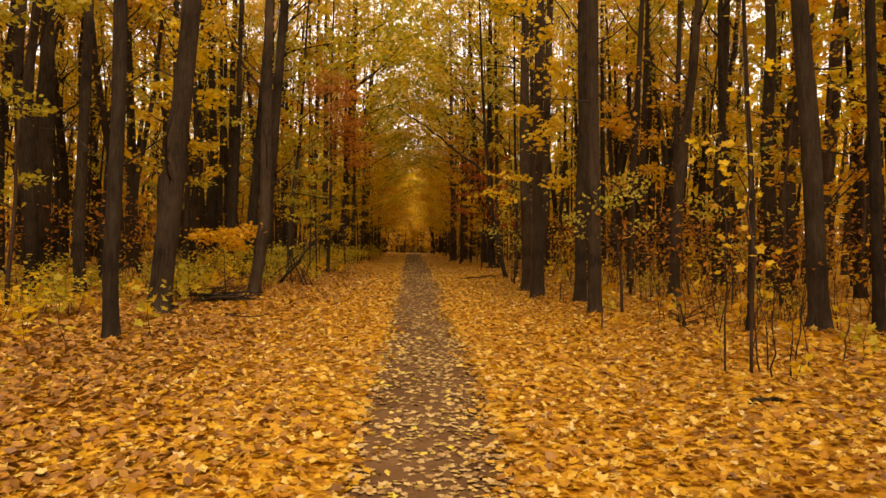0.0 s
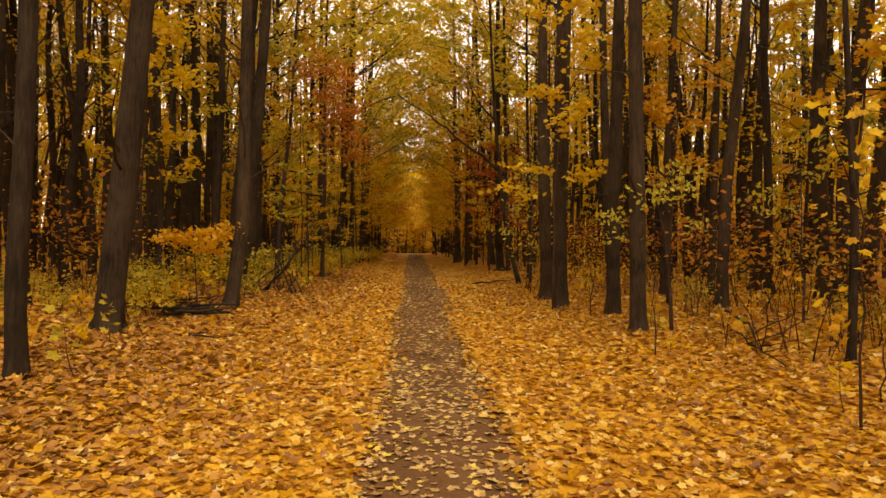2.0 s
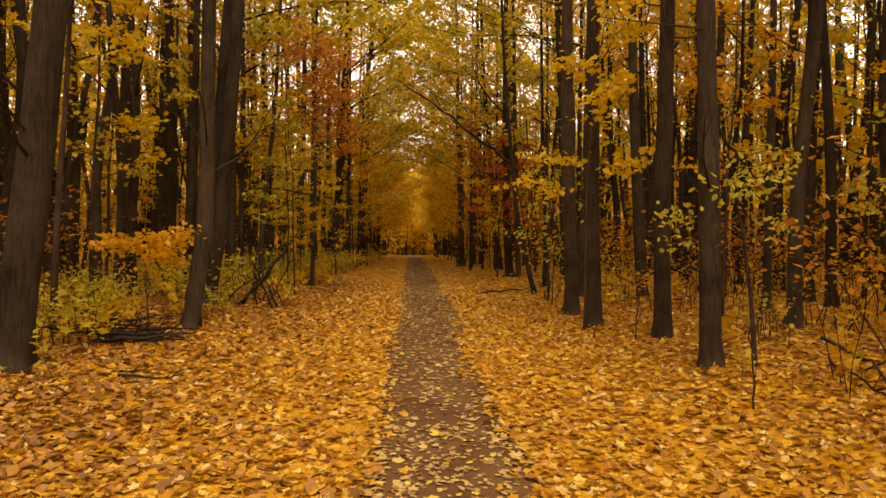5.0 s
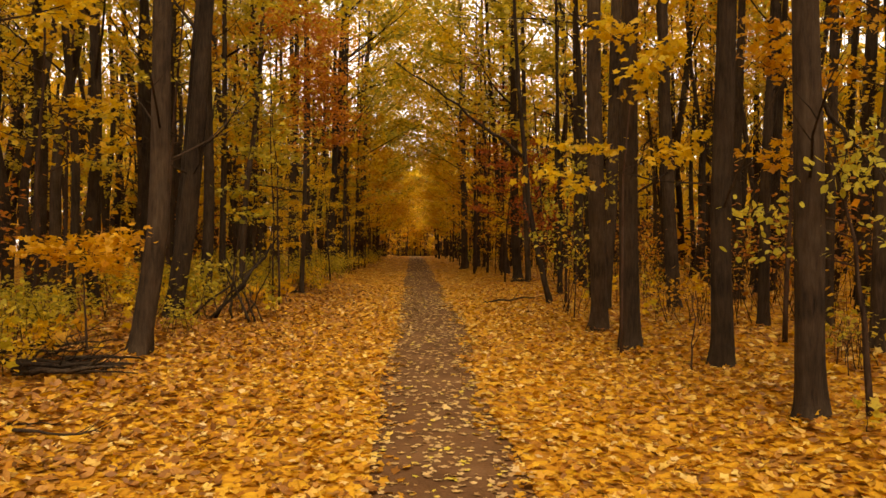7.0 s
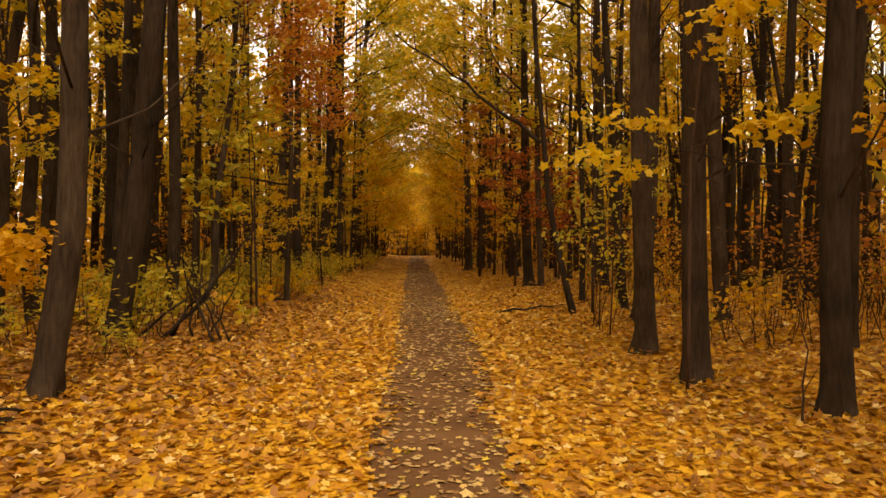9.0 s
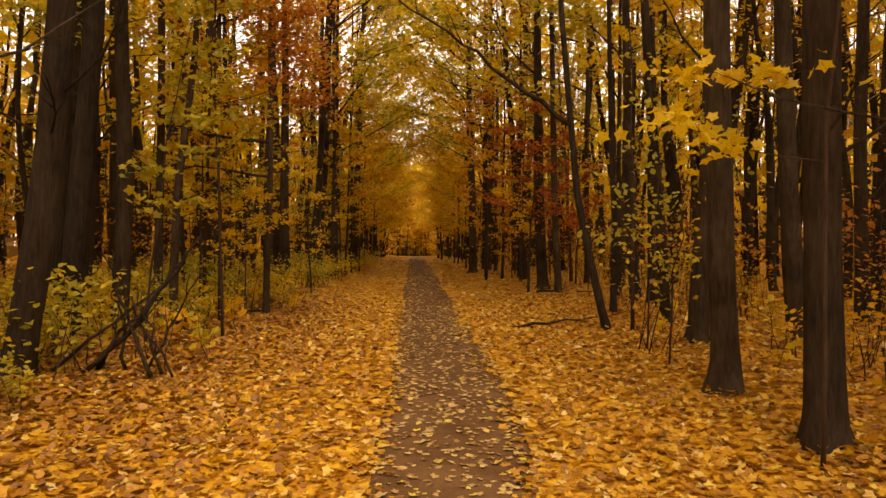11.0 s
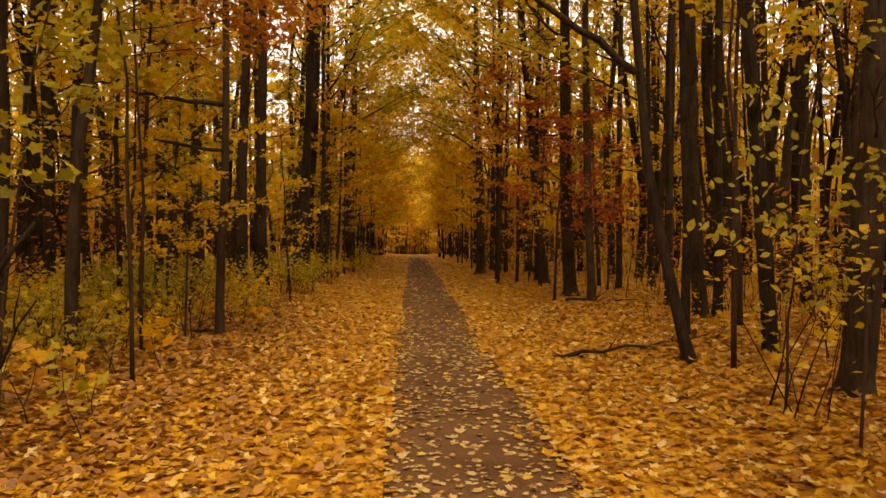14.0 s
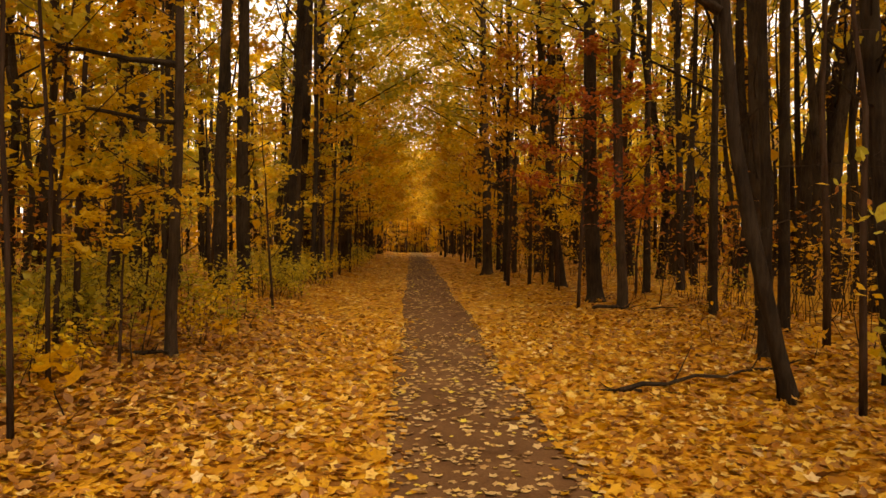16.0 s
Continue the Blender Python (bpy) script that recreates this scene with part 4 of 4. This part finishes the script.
def far_woods():
    """The woods past the trees that stand singly, and unseen ones added behind the camera's start to block sky light.
    """
    sh = Shape()
    spots, sizes = [[], [], [], []], [[], [], [], []]
    random.seed(71)
    made = 0
    while made < 2100:
        x, y = random.uniform(-58, 58), random.uniform(-22, 130)
        if made < 220:
            x, y = random.uniform(-14, 14), random.uniform(104.5, 130)
        beyond = y > 104 and abs(x) < 45
        beside = (abs(x) > 13 + 6 * random.random() and y > 0) or (abs(x) > 8 + 6 * random.random() and y > 34) or (y > 48 and abs(x) > 3.6)
        # out of view: added only to hold off light from behind
        behind = y < -5 and abs(x) > 5.0 and abs(x) < 40
        if not (beyond or beside or behind) or abs(x) > 30 + 0.7 * abs(y) or (not beyond and random.random() > 1.25 - abs(x) / 60):
            continue
        made += 1
        z = ground_at(x, y)
        r, t = random.uniform(0.06, 0.2), random.uniform(10, 17)
        lean = random.gauss(0, 0.5)
        sh.tube([(x, y, z - 0.1), (x + lean * 0.3, y, z + t * 0.25), (x + lean, y, z + t * 0.55), (x + lean * 1.3, y, z + t)], [r, r * 0.85, r * 0.6, r * 0.15], 5)
        tint = random.choice((0, 0, 1, 2))
        for k in range(34):
            h = random.uniform(0.24, 1) * t
            w = 1.1 + 0.8 * math.sin(math.pi * h / t)
            spots[tint].append((x + lean * h / t + random.gauss(0, w), y + random.gauss(0, w), z + h))
            sizes[tint].append(random.uniform(0.35, 0.85))
        for k in range(40 if beyond else 20):
            spots[3 if k % 2 else 1].append((x + random.gauss(0, 1.5), y + random.gauss(0, 1.5), z + abs(random.gauss(0, 2.0)) + 0.1))
            sizes[3 if k % 2 else 1].append(random.uniform(0.25, 0.65))
    woods = tagged(new("far_woods"), "distant mixed woodland in yellow autumn leaf", "woods", kind="stuff")
    part("trunkwork", sh.mesh("trunkwork"), BARK, woods)
    for a, b, m in zip(spots, sizes, (YELLOW, GOLD, OLIVE, UNDERWOOD)):
        part("foliage", leaf_mesh("foliage", np.array(a), np.array(b), 0.7, SLIP), m, woods)


far_woods()

# ---- fallen leaves ----


def strewn(n, x0, x1, y0, y1, on_path, faded=False):
    x, y = rng.normal((x0 + x1) / 2, (x1 - x0) / 3.4, n) if faded else rng.uniform(x0, x1, n), rng.uniform(y0, y1, n)
    if faded:
        y = y + rng.normal(0, 1.7, n)
    ragged = 0.08 + 0.03 * np.sin(3.3 * y)
    inside = (x > edge_left(y) + rng.normal(0, 1, n) * ragged) & (x < edge_right(y) + 0.02 + rng.normal(0, 1.5, n) * ragged)
    keep = inside if on_path else ~inside
    return x[keep], y[keep]


def leaf_litter(name, label, n, x0, x1, y0, y1, outline, size, material, on_path=False, lift=0.02, tilt=0.3, faded=False):
    x, y = strewn(n, x0, x1, y0, y1, on_path, faded)
    k = len(x)
    near_path = (x > edge_left(y) - 0.05) & (x < edge_right(y) + 0.05)
    z = height(x, y) + rng.uniform(0.008, 0.008 + lift, k) + np.where(near_path, 0.012, 0.0)
    me = leaf_mesh(name, np.stack([x, y, z], 1), rng.uniform(0.6, 1.3, k) * size, tilt, outline, 0.2)
    me.materials.append(material)
    return tagged(new(name, me), label, "leaves", kind="stuff")


leaf_litter("leaf_litter", "thick golden carpet of fallen maple leaves", 70000, -4.4, 4.2, 2.4, 25.5, MAPLE, 0.068, LITTER, lift=0.024, tilt=0.3)
leaf_litter("leaf_litter", "golden carpet of fallen leaves farther along", 33000, -6.0, 6.0, 25.5, 42, SLIP, 0.1, LITTER, lift=0.015, tilt=0.15)
leaf_litter("leaf_litter", "golden carpet of fallen leaves far along the path", 20000, -8, 8, 42, 86, SLIP, 0.18, LITTER, lift=0.015, tilt=0.15)
leaf_litter("leaf_litter", "golden fallen leaves under the trees of the left side", 12000, -12, -4.4, 4, 26, SLIP, 0.12, LITTER, lift=0.03)
leaf_litter("leaf_litter", "golden fallen leaves under the trees of the right side", 12000, 4.2, 12, 4, 26, SLIP, 0.12, LITTER, lift=0.03)
leaf_litter("leaf_litter", "golden fallen leaves behind the start of the walk", 14000, -7, 7, -8, 2.4, SLIP, 0.11, LITTER, lift=0.02, tilt=0.15)
leaf_litter("brown_litter", "curled brown older leaves under the left trees", 19000, -6.8, -2.4, 2, 27, OVAL, 0.075, BROWN, lift=0.025, tilt=0.35, faded=True)
leaf_litter("brown_litter", "curled brown older leaves under the right trees", 17000, 1.7, 7.0, 2, 27, OVAL, 0.075, BROWN, lift=0.025, tilt=0.35, faded=True)
leaf_litter("leaf_litter", "large fresh yellow maple leaves lying on the carpet", 900, -4.6, 4.4, 2.4, 24, MAPLE, 0.115, GOLD, lift=0.04, tilt=0.3)
# brown old leaves, whose dark colour also stands in for the forest's shade
leaf_litter("brown_litter", "dark old leaves and painted shade under the verge at the start", 11000, -5.8, -1.4, 1.6, 11, OVAL, 0.09, BROWN, lift=0.035, tilt=0.4, faded=True)
leaf_litter("brown_litter", "dark old leaves under the shrubs of the verge", 15000, -5.8, -1.2, 13.5, 25, OVAL, 0.085, BROWN, lift=0.035, tilt=0.4, faded=True)
leaf_litter("brown_litter", "curled brown older leaves beside the path", 2600, -2.6, 2.4, 2.6, 24, MAPLE, 0.07, BROWN, lift=0.02, tilt=0.3)
leaf_litter("path_leaves", "pale curled leaves thick on the path at the start", 1300, -0.6, 1.1, 2, 9.5, MAPLE, 0.058, PALE, True, 0.006, 0.2)
leaf_litter("path_leaves", "pale curled leaves strewn over the earth path", 7500, -0.6, 1.1, -4, 24, MAPLE, 0.05, PALE, True, 0.004, 0.12)
leaf_litter("path_leaves", "pale leaves strewn over the far path", 5000, -0.6, 1.1, 24, 86, SLIP, 0.075, PALE, True, 0.004, 0.12)


def edge_leaves(label, n, edge, inward):
    """Leaves thinning out from the carpet on to the path."""
    y = rng.uniform(0.5, 26, n)
    x = edge(y) + inward * np.abs(rng.normal(0, 0.13, n)) - inward * 0.04
    z = height(x, y) + rng.uniform(0.012, 0.026, n)
    me = leaf_mesh("path_leaves", np.stack([x, y, z], 1), rng.uniform(0.6, 1.3, n) * 0.066, 0.22, MAPLE, 0.2)
    me.materials.append(LITTER)
    return tagged(new("path_leaves", me), label, "leaves", kind="stuff")


edge_leaves("golden leaves blown over one edge of the path", 1000, edge_left, 1)
edge_leaves("golden leaves blown over the other edge of the path", 1300, edge_right, -1)


def heaps():
    """Leaves blown against the feet of the trunks."""
    spots = []
    for o in list(scene.objects):
        if o.parent is None and o.name.split(".")[0] == "tree" and abs(o.location.x) < 6.5 and o.location.y < 30:
            for k in range(34):
                a, d = random.uniform(0, 6.283), random.uniform(0.1, 0.34)
                x, y = o.location.x + d * math.cos(a), o.location.y + d * math.sin(a)
                spots.append((x, y, ground_at(x, y) + max(0.015, 0.11 - 0.28 * d) * random.uniform(0.4, 1)))
    me = leaf_mesh("leaf_heaps", np.array(spots), rng.uniform(0.7, 1.2, len(spots)) * 0.085, 0.45, MAPLE, 0.4)
    me.materials.append(LITTER)
    tagged(new("leaf_heaps", me), "fallen leaves gathered round the feet of trunks", "leaves", kind="stuff")


random.seed(77)
heaps()

# the leaves on the path that can be told apart one by one
random.seed(83)
one_leaf = [leaf_mesh("path_leaf", np.zeros((1, 3)), np.array([0.068]), 0.08, MAPLE, 0.3) for i in range(6)]
for i in range(300):
    y = random.uniform(3.0, 21.0)
    x = random.uniform(float(edge_left(y)), float(edge_right(y)))
    leaf = part("leaf", one_leaf[i % 6], PALE, path)
    leaf.matrix_basis = pose(x, y, ground_at(x, y) + 0.021, random.gauss(0, 5), random.gauss(0, 5), random.uniform(0, 360)) @ Matrix.Scale(random.uniform(0.7, 1.35), 4)
